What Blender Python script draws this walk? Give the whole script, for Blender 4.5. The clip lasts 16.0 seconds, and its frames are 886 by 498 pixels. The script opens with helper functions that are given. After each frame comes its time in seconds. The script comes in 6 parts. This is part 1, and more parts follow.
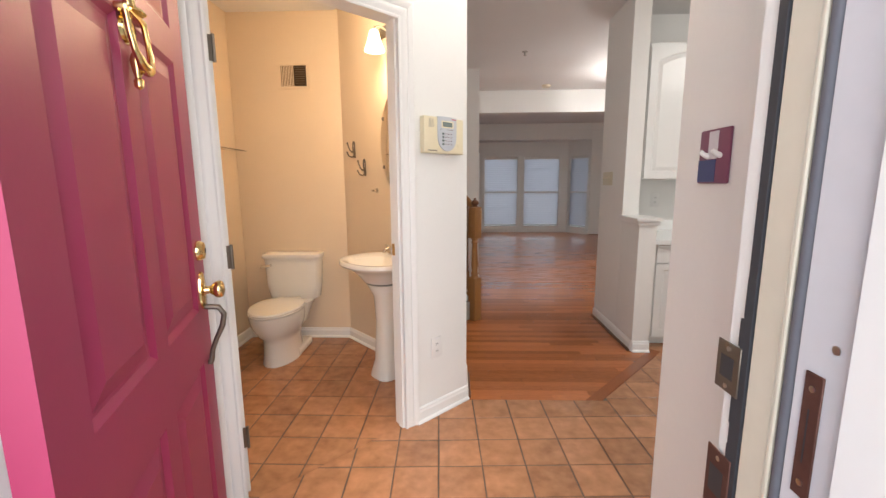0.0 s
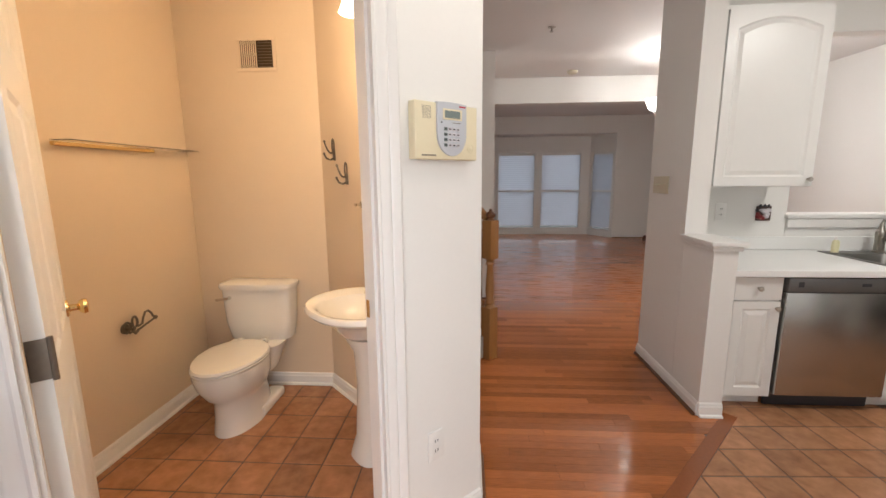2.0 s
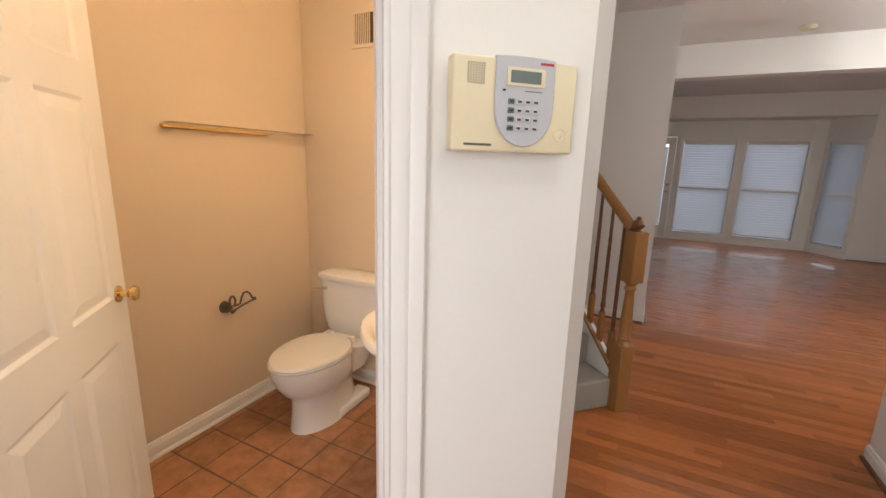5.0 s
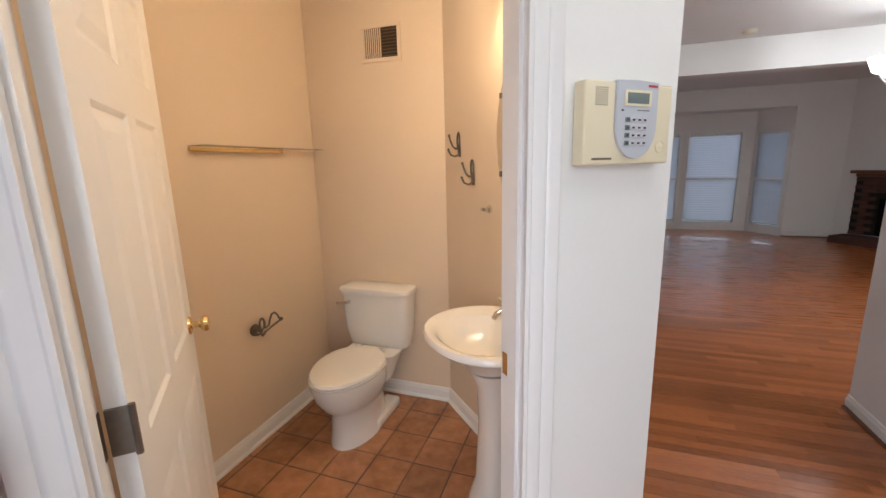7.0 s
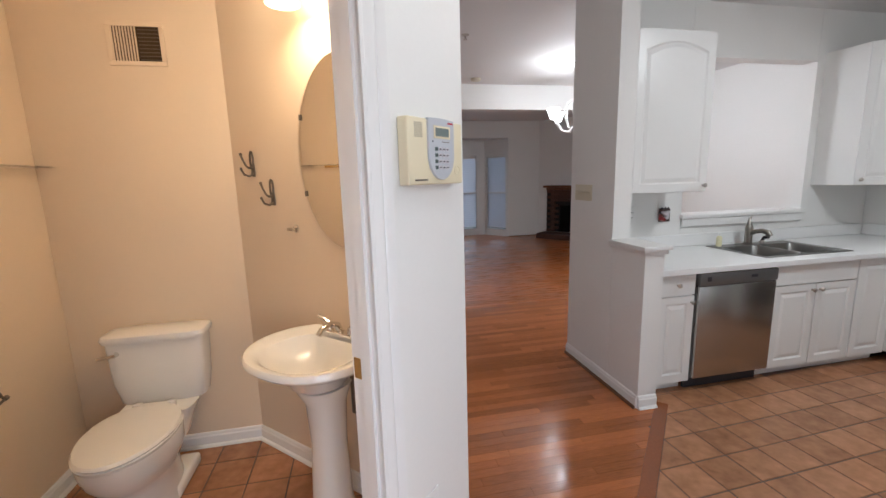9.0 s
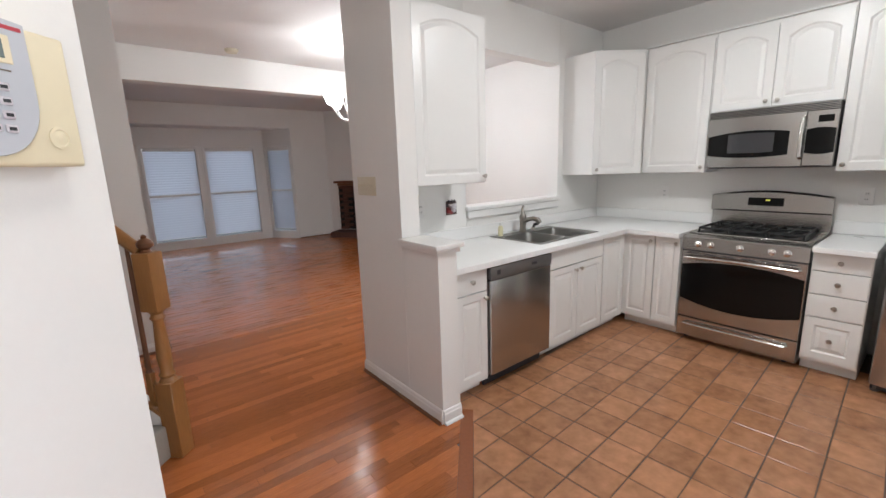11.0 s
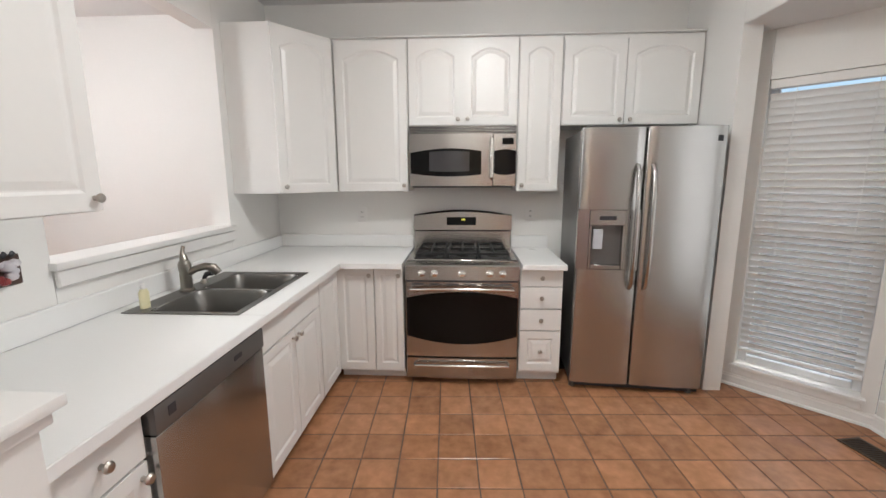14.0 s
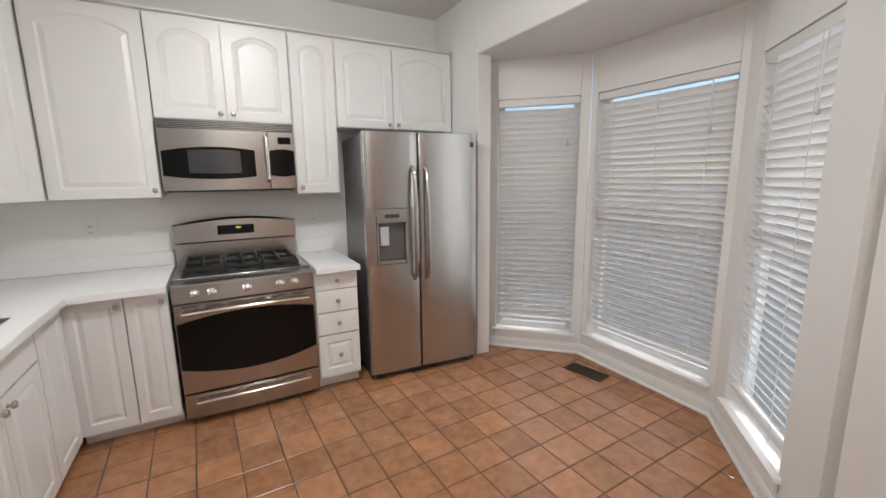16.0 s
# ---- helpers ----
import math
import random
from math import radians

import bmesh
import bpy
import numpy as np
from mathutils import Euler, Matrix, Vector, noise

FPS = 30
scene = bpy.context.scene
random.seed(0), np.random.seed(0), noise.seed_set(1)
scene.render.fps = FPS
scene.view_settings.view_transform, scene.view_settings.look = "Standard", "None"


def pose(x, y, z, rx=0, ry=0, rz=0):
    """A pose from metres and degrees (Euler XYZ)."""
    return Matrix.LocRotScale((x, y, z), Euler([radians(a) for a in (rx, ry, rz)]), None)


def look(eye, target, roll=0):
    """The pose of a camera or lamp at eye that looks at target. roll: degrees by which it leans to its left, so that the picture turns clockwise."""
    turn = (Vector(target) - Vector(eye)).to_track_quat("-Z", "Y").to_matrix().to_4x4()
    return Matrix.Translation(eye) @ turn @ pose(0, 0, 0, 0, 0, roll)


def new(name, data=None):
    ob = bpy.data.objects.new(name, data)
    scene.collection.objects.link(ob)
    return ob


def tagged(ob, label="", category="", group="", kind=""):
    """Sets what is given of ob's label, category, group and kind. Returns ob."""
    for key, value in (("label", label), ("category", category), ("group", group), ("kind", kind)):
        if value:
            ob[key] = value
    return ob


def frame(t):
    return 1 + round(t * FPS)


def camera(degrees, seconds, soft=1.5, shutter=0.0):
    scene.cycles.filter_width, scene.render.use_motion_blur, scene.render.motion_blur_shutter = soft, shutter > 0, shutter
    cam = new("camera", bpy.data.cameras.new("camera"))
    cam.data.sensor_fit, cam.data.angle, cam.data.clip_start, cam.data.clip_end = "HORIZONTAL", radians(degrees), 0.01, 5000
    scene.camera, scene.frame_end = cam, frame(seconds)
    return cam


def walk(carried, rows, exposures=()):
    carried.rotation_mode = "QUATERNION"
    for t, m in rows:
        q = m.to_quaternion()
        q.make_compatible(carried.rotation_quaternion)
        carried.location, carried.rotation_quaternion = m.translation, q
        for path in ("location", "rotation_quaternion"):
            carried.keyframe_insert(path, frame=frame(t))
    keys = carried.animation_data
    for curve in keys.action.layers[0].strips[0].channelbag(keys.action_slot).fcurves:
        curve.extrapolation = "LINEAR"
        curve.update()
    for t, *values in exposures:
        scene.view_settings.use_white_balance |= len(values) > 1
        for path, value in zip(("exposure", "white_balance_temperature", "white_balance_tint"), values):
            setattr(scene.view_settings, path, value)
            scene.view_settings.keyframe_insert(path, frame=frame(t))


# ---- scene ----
cam = camera(94.1, 16.0)
METRES, EYE, TILT, LEAN, TURN = 4.2, 1.5, 0.0, 0.0, 1.5
PATH = [
    (0, (0.335, 0.035, 1.305), (0.267, 2.009, 0.99), -0.4),
    (0.5, (0.326, 0.11, 1.298), (0.25, 2.084, 0.989), -0.4),
    (1, (0.297, 0.309, 1.31), (0.243, 2.286, 1.014), -0.0),
    (1.5, (0.302, 0.544, 1.318), (0.208, 2.521, 1.032), -0.9),
    (2, (0.342, 0.816, 1.398), (0.217, 2.783, 1.057), -0.5),
    (2.5, (0.354, 0.997, 1.447), (0.368, 2.966, 1.093), -0.1),
    (3, (0.38, 1.141, 1.439), (0.48, 3.103, 1.064), -0.6),
    (3.5, (0.49, 1.272, 1.438), (0.341, 3.233, 1.079), 0.8),
    (4, (0.566, 1.326, 1.449), (0.25, 3.264, 1.069), 2.1),
    (4.5, (0.552, 1.347, 1.441), (0.143, 3.259, 1.019), 1.9),
    (5, (0.531, 1.38, 1.434), (-0.329, 3.138, 1.02), 1.6),
    (5.2, (0.494, 1.372, 1.424), (-0.559, 3.022, 1.009), 1.5),
    (7.3, (0.119, 1.117, 1.468), (-0.329, 3.028, 1.083), -2.0),
    (7.5, (0.066, 1.087, 1.466), (-0.224, 3.031, 1.093), -2.3),
    (8, (-0.013, 1.019, 1.479), (-0.061, 2.987, 1.131), -1.9),
    (8.5, (0.0, 1.028, 1.479), (0.166, 2.992, 1.144), -1.4),
    (9, (0.032, 1.036, 1.477), (0.432, 2.965, 1.133), -1.6),
    (9.5, (0.073, 1.051, 1.468), (0.717, 2.912, 1.116), -2.3),
    (9.7, (0.093, 1.054, 1.471), (0.836, 2.874, 1.102), -2.2),
    (12, (0.705, 1.924, 1.416), (2.25, 3.142, 1.057), -1.4),
    (12.5, (0.859, 2.057, 1.44), (2.56, 3.046, 1.082), -0.6),
    (13, (0.974, 2.184, 1.422), (2.824, 2.841, 1.041), -0.2),
    (13.5, (1.078, 2.341, 1.424), (3.018, 2.651, 1.051), -0.5),
    (14, (1.178, 2.364, 1.433), (3.145, 2.468, 1.087), -0.2),
    (14.5, (1.254, 2.393, 1.435), (3.219, 2.218, 1.107), -0.4),
    (15, (1.269, 2.472, 1.427), (3.164, 1.936, 1.081), -0.8),
    (15.5, (1.242, 2.503, 1.421), (3.041, 1.702, 1.075), -0.6),
    (16, (1.212, 2.494, 1.431), (2.942, 1.551, 1.085), -0.7),
]
walk(cam, [(t, look(eye, target, roll)) for t, eye, target, roll in PATH],
     exposures=[(0.0, 0.15, 6650, 10), (2.0, 0.10, 6750, 10), (5.2, 0.05, 6800, 10), (7.3, -0.1, 6000, 9), (9.7, -0.1, 5950, 9), (11.8, 0.40, 6350, 10), (13.5, 0.28, 6400, 10), (16.0, 0.22, 6350, 10)])

# ---- light and sky ----
world = bpy.data.worlds.new("sky")
scene.world = world
world.use_nodes = True
wn = world.node_tree.nodes
sky = wn.new("ShaderNodeTexSky")
sky.sky_type, sky.sun_disc = "NISHITA", False
sky.sun_elevation, sky.sun_rotation = radians(50), radians(200)
world.node_tree.links.new(sky.outputs[0], wn["Background"].inputs[0])
wn["Background"].inputs[1].default_value = 0.15
sun = new("sun", bpy.data.lights.new("sun", "SUN"))
sun.data.energy, sun.data.angle, sun.data.color = 1.3, radians(14), (1.0, 0.96, 0.9)
sun.matrix_world = look((2, -8, 10), (2, 0, 0))


def lamp(name, kind, m, watts, colour, size=0.1, size_y=None, spread=180):
    ob = new(name, bpy.data.lights.new(name, kind))
    ob.data.energy, ob.data.color = watts, colour
    if kind == "AREA":
        ob.data.size, ob.data.spread = size, radians(spread)
        if size_y:
            ob.data.shape, ob.data.size_y = "RECTANGLE", size_y
    else:
        ob.data.shadow_soft_size = size
    ob.matrix_world = m
    return ob


# daylight in the bay's three openings and the open entrance
lamp("bay_daylight_a", "AREA", look((3.64, 0.28, 1.1), (2.6, 1.3, 0.9)), 1.1, (0.95, 0.98, 1.0), 0.55, 1.75, 125)
lamp("bay_daylight_b", "AREA", look((2.93, 0.10, 1.1), (2.93, 2.0, 0.9)), 1.8, (0.95, 0.98, 1.0), 0.9, 1.75, 125)
lamp("bay_daylight_c", "AREA", look((2.18, 0.36, 1.1), (3.1, 1.3, 0.9)), 1.2, (0.95, 0.98, 1.0), 0.55, 1.75, 125)
lamp("door_daylight", "AREA", look((0.35, -0.6, 1.5), (0.35, 2.0, 0.9)), 42, (0.97, 0.98, 1.0), 1.3, 2.0)
# lamps of the rooms; the two kitchen ones are added fill, no known fixture
lamp("kitchen_fill_point", "POINT", pose(2.80, 2.20, 2.50), 13, (0.98, 0.985, 0.96), 0.16)
lamp("kitchen_fill_down", "AREA", look((2.80, 2.20, 2.61), (2.80, 2.2001, 0)), 15.5, (0.98, 0.985, 0.96), 0.22)
lamp("foyer_bulb", "POINT", pose(0.75, 1.95, 2.55), 14, (1.0, 0.96, 0.9), 0.16)
lamp("bath_bulb", "POINT", pose(-0.22, 2.61, 2.26), 14, (1.0, 0.76, 0.50), 0.07)
lamp("bath_shades", "AREA", look((-0.10, 2.78, 2.13), (-0.10, 2.7801, 0)), 3.6, (1.0, 0.76, 0.50), 0.3)
lamp("chandelier_bulb", "POINT", pose(2.60, 5.55, 2.54), 15, (0.98, 0.98, 0.98), 0.12)
# fill added clear of the chandelier to brighten the wall behind the serving opening
lamp("dining_fill", "POINT", pose(3.0, 5.3, 1.88), 38, (0.98, 0.98, 0.985), 0.12)
lamp("living_sky", "AREA", look((1.9, 11.75, 1.3), (1.9, 10.0, 1.0)), 34, (0.95, 0.97, 1.0), 4.2, 2.2)
lamp("living_daylight", "AREA", look((2.1, 10.85, 1.1), (2.1, 6.0, 0.4)), 2.0, (0.85, 0.92, 1.0), 2.6, 1.7)


# ---- materials ----
def shade(name, colour, rough=0.5, metal=0.0, grain=40.0, spread=0.06, bump=0.0, bump_scale=None, per_piece=0.0, stain=0.0, stain_scale=3.0,
          stretch=(1, 1, 1), coat=0.0, transmission=0.0, emit=0.0, rough_spread=0.05, island=False):
    m = bpy.data.materials.new(name)
    m.use_nodes = True
    t = m.node_tree
    n, l = t.nodes, t.links
    b = n["Principled BSDF"]
    b.inputs["Roughness"].default_value, b.inputs["Metallic"].default_value = rough, metal
    b.inputs["Coat Weight"].default_value = coat
    b.inputs["Transmission Weight"].default_value = transmission
    co = n.new("ShaderNodeNewGeometry")
    mp = n.new("ShaderNodeMapping")
    mp.inputs["Scale"].default_value = stretch
    l.new(co.outputs["Position"], mp.inputs[0])
    fine = n.new("ShaderNodeTexNoise")
    fine.inputs["Scale"].default_value, fine.inputs["Detail"].default_value = grain, 5
    l.new(mp.outputs[0], fine.inputs["Vector"])
    wide = n.new("ShaderNodeTexNoise")
    wide.inputs["Scale"].default_value, wide.inputs["Detail"].default_value = stain_scale, 3
    l.new(mp.outputs[0], wide.inputs["Vector"])
    add = n.new("ShaderNodeMath")
    add.operation = "MULTIPLY_ADD"
    l.new(fine.outputs[0], add.inputs[0])
    add.inputs[1].default_value, add.inputs[2].default_value = spread * 2, 1 - spread
    add2 = n.new("ShaderNodeMath")
    add2.operation = "MULTIPLY_ADD"
    l.new(wide.outputs[0], add2.inputs[0])
    add2.inputs[1].default_value, add2.inputs[2].default_value = stain * 2, -stain
    val = n.new("ShaderNodeMath")
    l.new(add.outputs[0], val.inputs[0])
    l.new(add2.outputs[0], val.inputs[1])
    last = val.outputs[0]
    if per_piece:
        if island:
            geo = n.new("ShaderNodeNewGeometry")
            rnd = geo.outputs["Random Per Island"]
        else:
            rnd = n.new("ShaderNodeObjectInfo").outputs["Random"]
        pp = n.new("ShaderNodeMath")
        pp.operation = "MULTIPLY_ADD"
        l.new(rnd, pp.inputs[0])
        pp.inputs[1].default_value, pp.inputs[2].default_value = per_piece * 2, -per_piece
        s = n.new("ShaderNodeMath")
        l.new(last, s.inputs[0])
        l.new(pp.outputs[0], s.inputs[1])
        last = s.outputs[0]
    mix = n.new("ShaderNodeVectorMath")
    mix.operation = "SCALE"
    mix.inputs[0].default_value = colour
    l.new(last, mix.inputs["Scale"])
    l.new(mix.outputs[0], b.inputs["Base Color"])
    if rough_spread:
        rr = n.new("ShaderNodeMath")
        rr.operation = "MULTIPLY_ADD"
        l.new(wide.outputs[0], rr.inputs[0])
        rr.inputs[1].default_value, rr.inputs[2].default_value = rough_spread * 2, rough - rough_spread
        l.new(rr.outputs[0], b.inputs["Roughness"])
    if bump:
        bp = n.new("ShaderNodeBump")
        bp.inputs["Strength"].default_value, bp.inputs["Distance"].default_value = bump, 0.002
        if bump_scale:
            bn = n.new("ShaderNodeTexNoise")
            bn.inputs["Scale"].default_value, bn.inputs["Detail"].default_value = bump_scale, 3
            l.new(mp.outputs[0], bn.inputs["Vector"])
            l.new(bn.outputs[0], bp.inputs["Height"])
        else:
            l.new(fine.outputs[0], bp.inputs["Height"])
        l.new(bp.outputs[0], b.inputs["Normal"])
    if emit:
        b.inputs["Emission Color"].default_value = (*colour, 1)
        b.inputs["Emission Strength"].default_value = emit
    return m


WHITE = shade("wall_paint", (0.80, 0.79, 0.765), 0.6, grain=60, spread=0.015, stain=0.03, stain_scale=1.6, bump=0.12, bump_scale=160)
CEIL = shade("ceiling_paint", (0.76, 0.75, 0.74), 0.8, grain=70, spread=0.02, stain=0.02, bump=0.2, bump_scale=120)
PEACH = shade("bath_paint", (0.72, 0.585, 0.44), 0.6, grain=60, spread=0.015, stain=0.03, stain_scale=1.5, bump=0.12, bump_scale=160)
TRIM = shade("trim_gloss", (0.80, 0.79, 0.77), 0.35, grain=30, spread=0.015, stain=0.02)
CABINET = shade("cabinet_white", (0.78, 0.775, 0.755), 0.32, grain=30, spread=0.012, stain=0.015)
COUNTER = shade("counter_laminate", (0.82, 0.82, 0.81), 0.3, grain=250, spread=0.025, stain=0.01)
TILE = shade("terracotta_tile", (0.405, 0.192, 0.096), 0.26, grain=11, spread=0.45, stain=0.22, stain_scale=26, per_piece=0.15, bump=0.015, bump_scale=25, rough_spread=0.0)
GROUT = shade("grout", (0.115, 0.078, 0.055), 0.9, grain=90, spread=0.12, stain=0.1)
WOOD = shade("floor_oak", (0.41, 0.131, 0.038), 0.16, grain=16, spread=0.42, stain=0.12, per_piece=0.27, stretch=(1, 12, 12), bump=0.05, coat=0.25, rough_spread=0.05)
WOOD_REST = shade("floor_oak_rest", (0.41, 0.131, 0.038), 0.28, grain=14, spread=0.28, stain=0.10, per_piece=0.20, stretch=(1, 12, 12), bump=0.015, coat=0.25, island=True)
WOOD_EDGE = shade("floor_border_oak", (0.27, 0.085, 0.029), 0.22, grain=16, spread=0.15, stretch=(4, 4, 4), coat=0.2)
OAK = shade("stained_oak", (0.30, 0.135, 0.04), 0.35, grain=18, spread=0.2, stain=0.08, stretch=(7, 7, 1), bump=0.08)
DARKOAK = shade("dark_oak", (0.15, 0.06, 0.025), 0.4, grain=18, spread=0.2, stretch=(7, 7, 1))
SUBFLOOR = shade("subfloor", (0.05, 0.025, 0.015), 0.8, grain=20, spread=0.1)
MAGENTA = shade("door_magenta_gloss", (0.30, 0.026, 0.085), 0.40, grain=50, spread=0.03, stain=0.05, stain_scale=2, bump=0.05, bump_scale=90)
STEEL = shade("brushed_steel", (0.46, 0.45, 0.432), 0.25, 1.0, grain=14, spread=0.04, stain=0.03, stretch=(1, 1, 60), bump=0.03, rough_spread=0.04)
SINKSTEEL = shade("sink_steel", (0.22, 0.215, 0.205), 0.42, 1.0, grain=30, spread=0.06, stain=0.06, bump=0.03)
SCREEN = shade("smoked_screen", (0.045, 0.045, 0.048), 0.15, grain=30, spread=0.05, coat=0.3)
STEEL_DARK = shade("dark_steel", (0.16, 0.155, 0.15), 0.40, 0.6, grain=20, spread=0.05)
BLACK = shade("black_glass", (0.006, 0.006, 0.006), 0.10, grain=30, spread=0.05, coat=0.0, rough_spread=0.0)
IRON = shade("black_iron", (0.02, 0.02, 0.02), 0.5, grain=60, spread=0.2, bump=0.1)
CHROME = shade("chrome", (0.75, 0.74, 0.72), 0.12, 1.0, grain=30, spread=0.02, rough_spread=0.02)
NICKEL = shade("satin_nickel", (0.50, 0.47, 0.43), 0.3, 1.0, grain=30, spread=0.05)
BRASS = shade("polished_brass", (0.80, 0.60, 0.28), 0.16, 1.0, grain=40, spread=0.06, stain=0.06)
FAUCET = shade("worn_nickel", (0.30, 0.28, 0.25), 0.3, 1.0, grain=30, spread=0.06, stain=0.08, stain_scale=20)
PEWTER = shade("aged_pewter", (0.20, 0.17, 0.14), 0.45, 0.9, grain=60, spread=0.15)
RUST = shade("rusty_plate", (0.11, 0.048, 0.038), 0.6, 0.5, grain=50, spread=0.3, stain=0.2, stain_scale=20)
CERAMIC = shade("white_ceramic", (0.80, 0.78, 0.74), 0.12, grain=20, spread=0.01, coat=0.4, rough_spread=0.02)
CREAM = shade("cream_plastic", (0.76, 0.68, 0.48), 0.45, grain=80, spread=0.02, stain=0.02)
IVORY = shade("ivory_plate", (0.62, 0.57, 0.44), 0.4, grain=60, spread=0.02)
GREY = shade("grey_plastic", (0.50, 0.52, 0.56), 0.45, grain=60, spread=0.02)
LCD = shade("lcd_glass", (0.16, 0.20, 0.19), 0.2, grain=40, spread=0.04)
DARK = shade("dark_detail", (0.03, 0.03, 0.035), 0.5, grain=40, spread=0.1)
RED = shade("red_mark", (0.45, 0.03, 0.05), 0.5)
CARPET = shade("grey_carpet", (0.35, 0.325, 0.29), 0.95, grain=220, spread=0.25, stain=0.08, stain_scale=6, bump=0.8)
BLIND = shade("blind_slat", (0.78, 0.77, 0.75), 0.45, grain=30, spread=0.015)
VINYL = shade("vinyl_frame", (0.80, 0.80, 0.80), 0.4, grain=30, spread=0.02)
BRICK = shade("hearth_brick", (0.085, 0.036, 0.024), 0.85, grain=40, spread=0.25, per_piece=0.2, bump=0.3)
SOOT = shade("firebox_soot", (0.012, 0.011, 0.010), 0.9, grain=20, spread=0.3)
RUBBER = shade("weather_seal", (0.035, 0.037, 0.045), 0.6, grain=60, spread=0.2)
JAMB = shade("jamb_cream", (0.62, 0.57, 0.47), 0.45, grain=40, spread=0.04, stain=0.05, stain_scale=6)
ALU = shade("storm_aluminium", (0.55, 0.56, 0.58), 0.4, 0.5, grain=40, spread=0.04)
BRONZE = shade("vent_bronze", (0.10, 0.07, 0.045), 0.45, 0.7, grain=40, spread=0.1)
SOAP = shade("soap", (0.76, 0.71, 0.46), 0.3, grain=30, spread=0.03)
BLACK.node_tree.nodes["Principled BSDF"].inputs["Specular IOR Level"].default_value = 0.2
IRON.node_tree.nodes["Principled BSDF"].inputs["Specular IOR Level"].default_value = 0.25
GLOW_WARM = shade("lit_glass_warm", (1.0, 0.80, 0.50), 0.4, emit=9, spread=0.0, rough_spread=0)
GLOW = shade("lit_glass", (1.0, 0.98, 0.95), 0.4, emit=7, spread=0.0, rough_spread=0)
DISPLAY = shade("clock_digits", (0.6, 0.6, 0.08), 0.4, emit=0.35, spread=0.0, rough_spread=0)
GROUND = shade("concrete", (0.33, 0.32, 0.30), 0.9, grain=30, spread=0.15, stain=0.1, bump=0.3)
OUTJAMB = shade("outer_jamb_paint", (0.60, 0.60, 0.64), 0.5, grain=40, spread=0.03, stain=0.05, stain_scale=8)
# assumed ground, made pale so that the gaps in the blinds look bright
PALE_GROUND = shade("pale_ground", (0.30, 0.29, 0.26), 0.95, grain=12, spread=0.3, stain=0.2, bump=0.5)
BRICKWALL = shade("outer_wall", (0.42, 0.40, 0.37), 0.8, grain=30, spread=0.1, stain=0.05)
BLUE = shade("plate_blue", (0.035, 0.05, 0.16), 0.4, grain=30, spread=0.1)
REDCLAY = shade("red_clay", (0.24, 0.03, 0.03), 0.35, grain=50, spread=0.2)
CLAY = shade("brown_clay", (0.09, 0.055, 0.045), 0.45, grain=60, spread=0.25)
GREYSEAL = shade("grey_seal", (0.12, 0.125, 0.15), 0.55, grain=50, spread=0.1)
PLUM = shade("plate_plum", (0.19, 0.05, 0.10), 0.4, grain=30, spread=0.1)
PALE = shade("plate_pale", (0.60, 0.57, 0.60), 0.4, grain=30, spread=0.05)
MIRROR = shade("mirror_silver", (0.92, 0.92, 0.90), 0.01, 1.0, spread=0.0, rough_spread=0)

THIN = bpy.data.materials.new("thin_vinyl_slat")
THIN.use_nodes = True
tn = THIN.node_tree
tb = tn.nodes["Principled BSDF"]
tb.inputs["Base Color"].default_value, tb.inputs["Roughness"].default_value = (0.72, 0.74, 0.78, 1), 0.5
tl, tm = tn.nodes.new("ShaderNodeBsdfTranslucent"), tn.nodes.new("ShaderNodeMixShader")
tl.inputs[0].default_value, tm.inputs[0].default_value = (0.78, 0.80, 0.85, 1), 0.45
tn.links.new(tb.outputs[0], tm.inputs[1])
tn.links.new(tl.outputs[0], tm.inputs[2])
tn.links.new(tm.outputs[0], tn.nodes["Material Output"].inputs[0])

GLASS = bpy.data.materials.new("window_glass")
GLASS.use_nodes = True
gb = GLASS.node_tree.nodes["Principled BSDF"]
gb.inputs["Base Color"].default_value, gb.inputs["Roughness"].default_value = (0.95, 0.97, 0.97, 1), 0.02
gb.inputs["Transmission Weight"].default_value, gb.inputs["IOR"].default_value = 1.0, 1.05


# ---- shape helpers ----
def box(bm, x0, y0, z0, x1, y1, z1, bevel=0.0, seg=1):
    c = ((x0 + x1) / 2, (y0 + y1) / 2, (z0 + z1) / 2)
    r = bmesh.ops.create_cube(bm, size=1, matrix=Matrix.Translation(c) @ Matrix.Diagonal((abs(x1 - x0), abs(y1 - y0), abs(z1 - z0), 1)))
    if bevel:
        es = list({e for v in r["verts"] for e in v.link_edges})
        bmesh.ops.bevel(bm, geom=es, offset=bevel, segments=seg, affect="EDGES", profile=0.6)
    return bm


def rod(bm, a, b, r, r2=None, seg=10):
    a, b = Vector(a), Vector(b)
    d = b - a
    m = Matrix.Translation((a + b) / 2) @ d.to_track_quat("Z", "Y").to_matrix().to_4x4()
    bmesh.ops.create_cone(bm, cap_ends=True, segments=seg, radius1=r, radius2=r if r2 is None else r2, depth=d.length, matrix=m)
    return bm


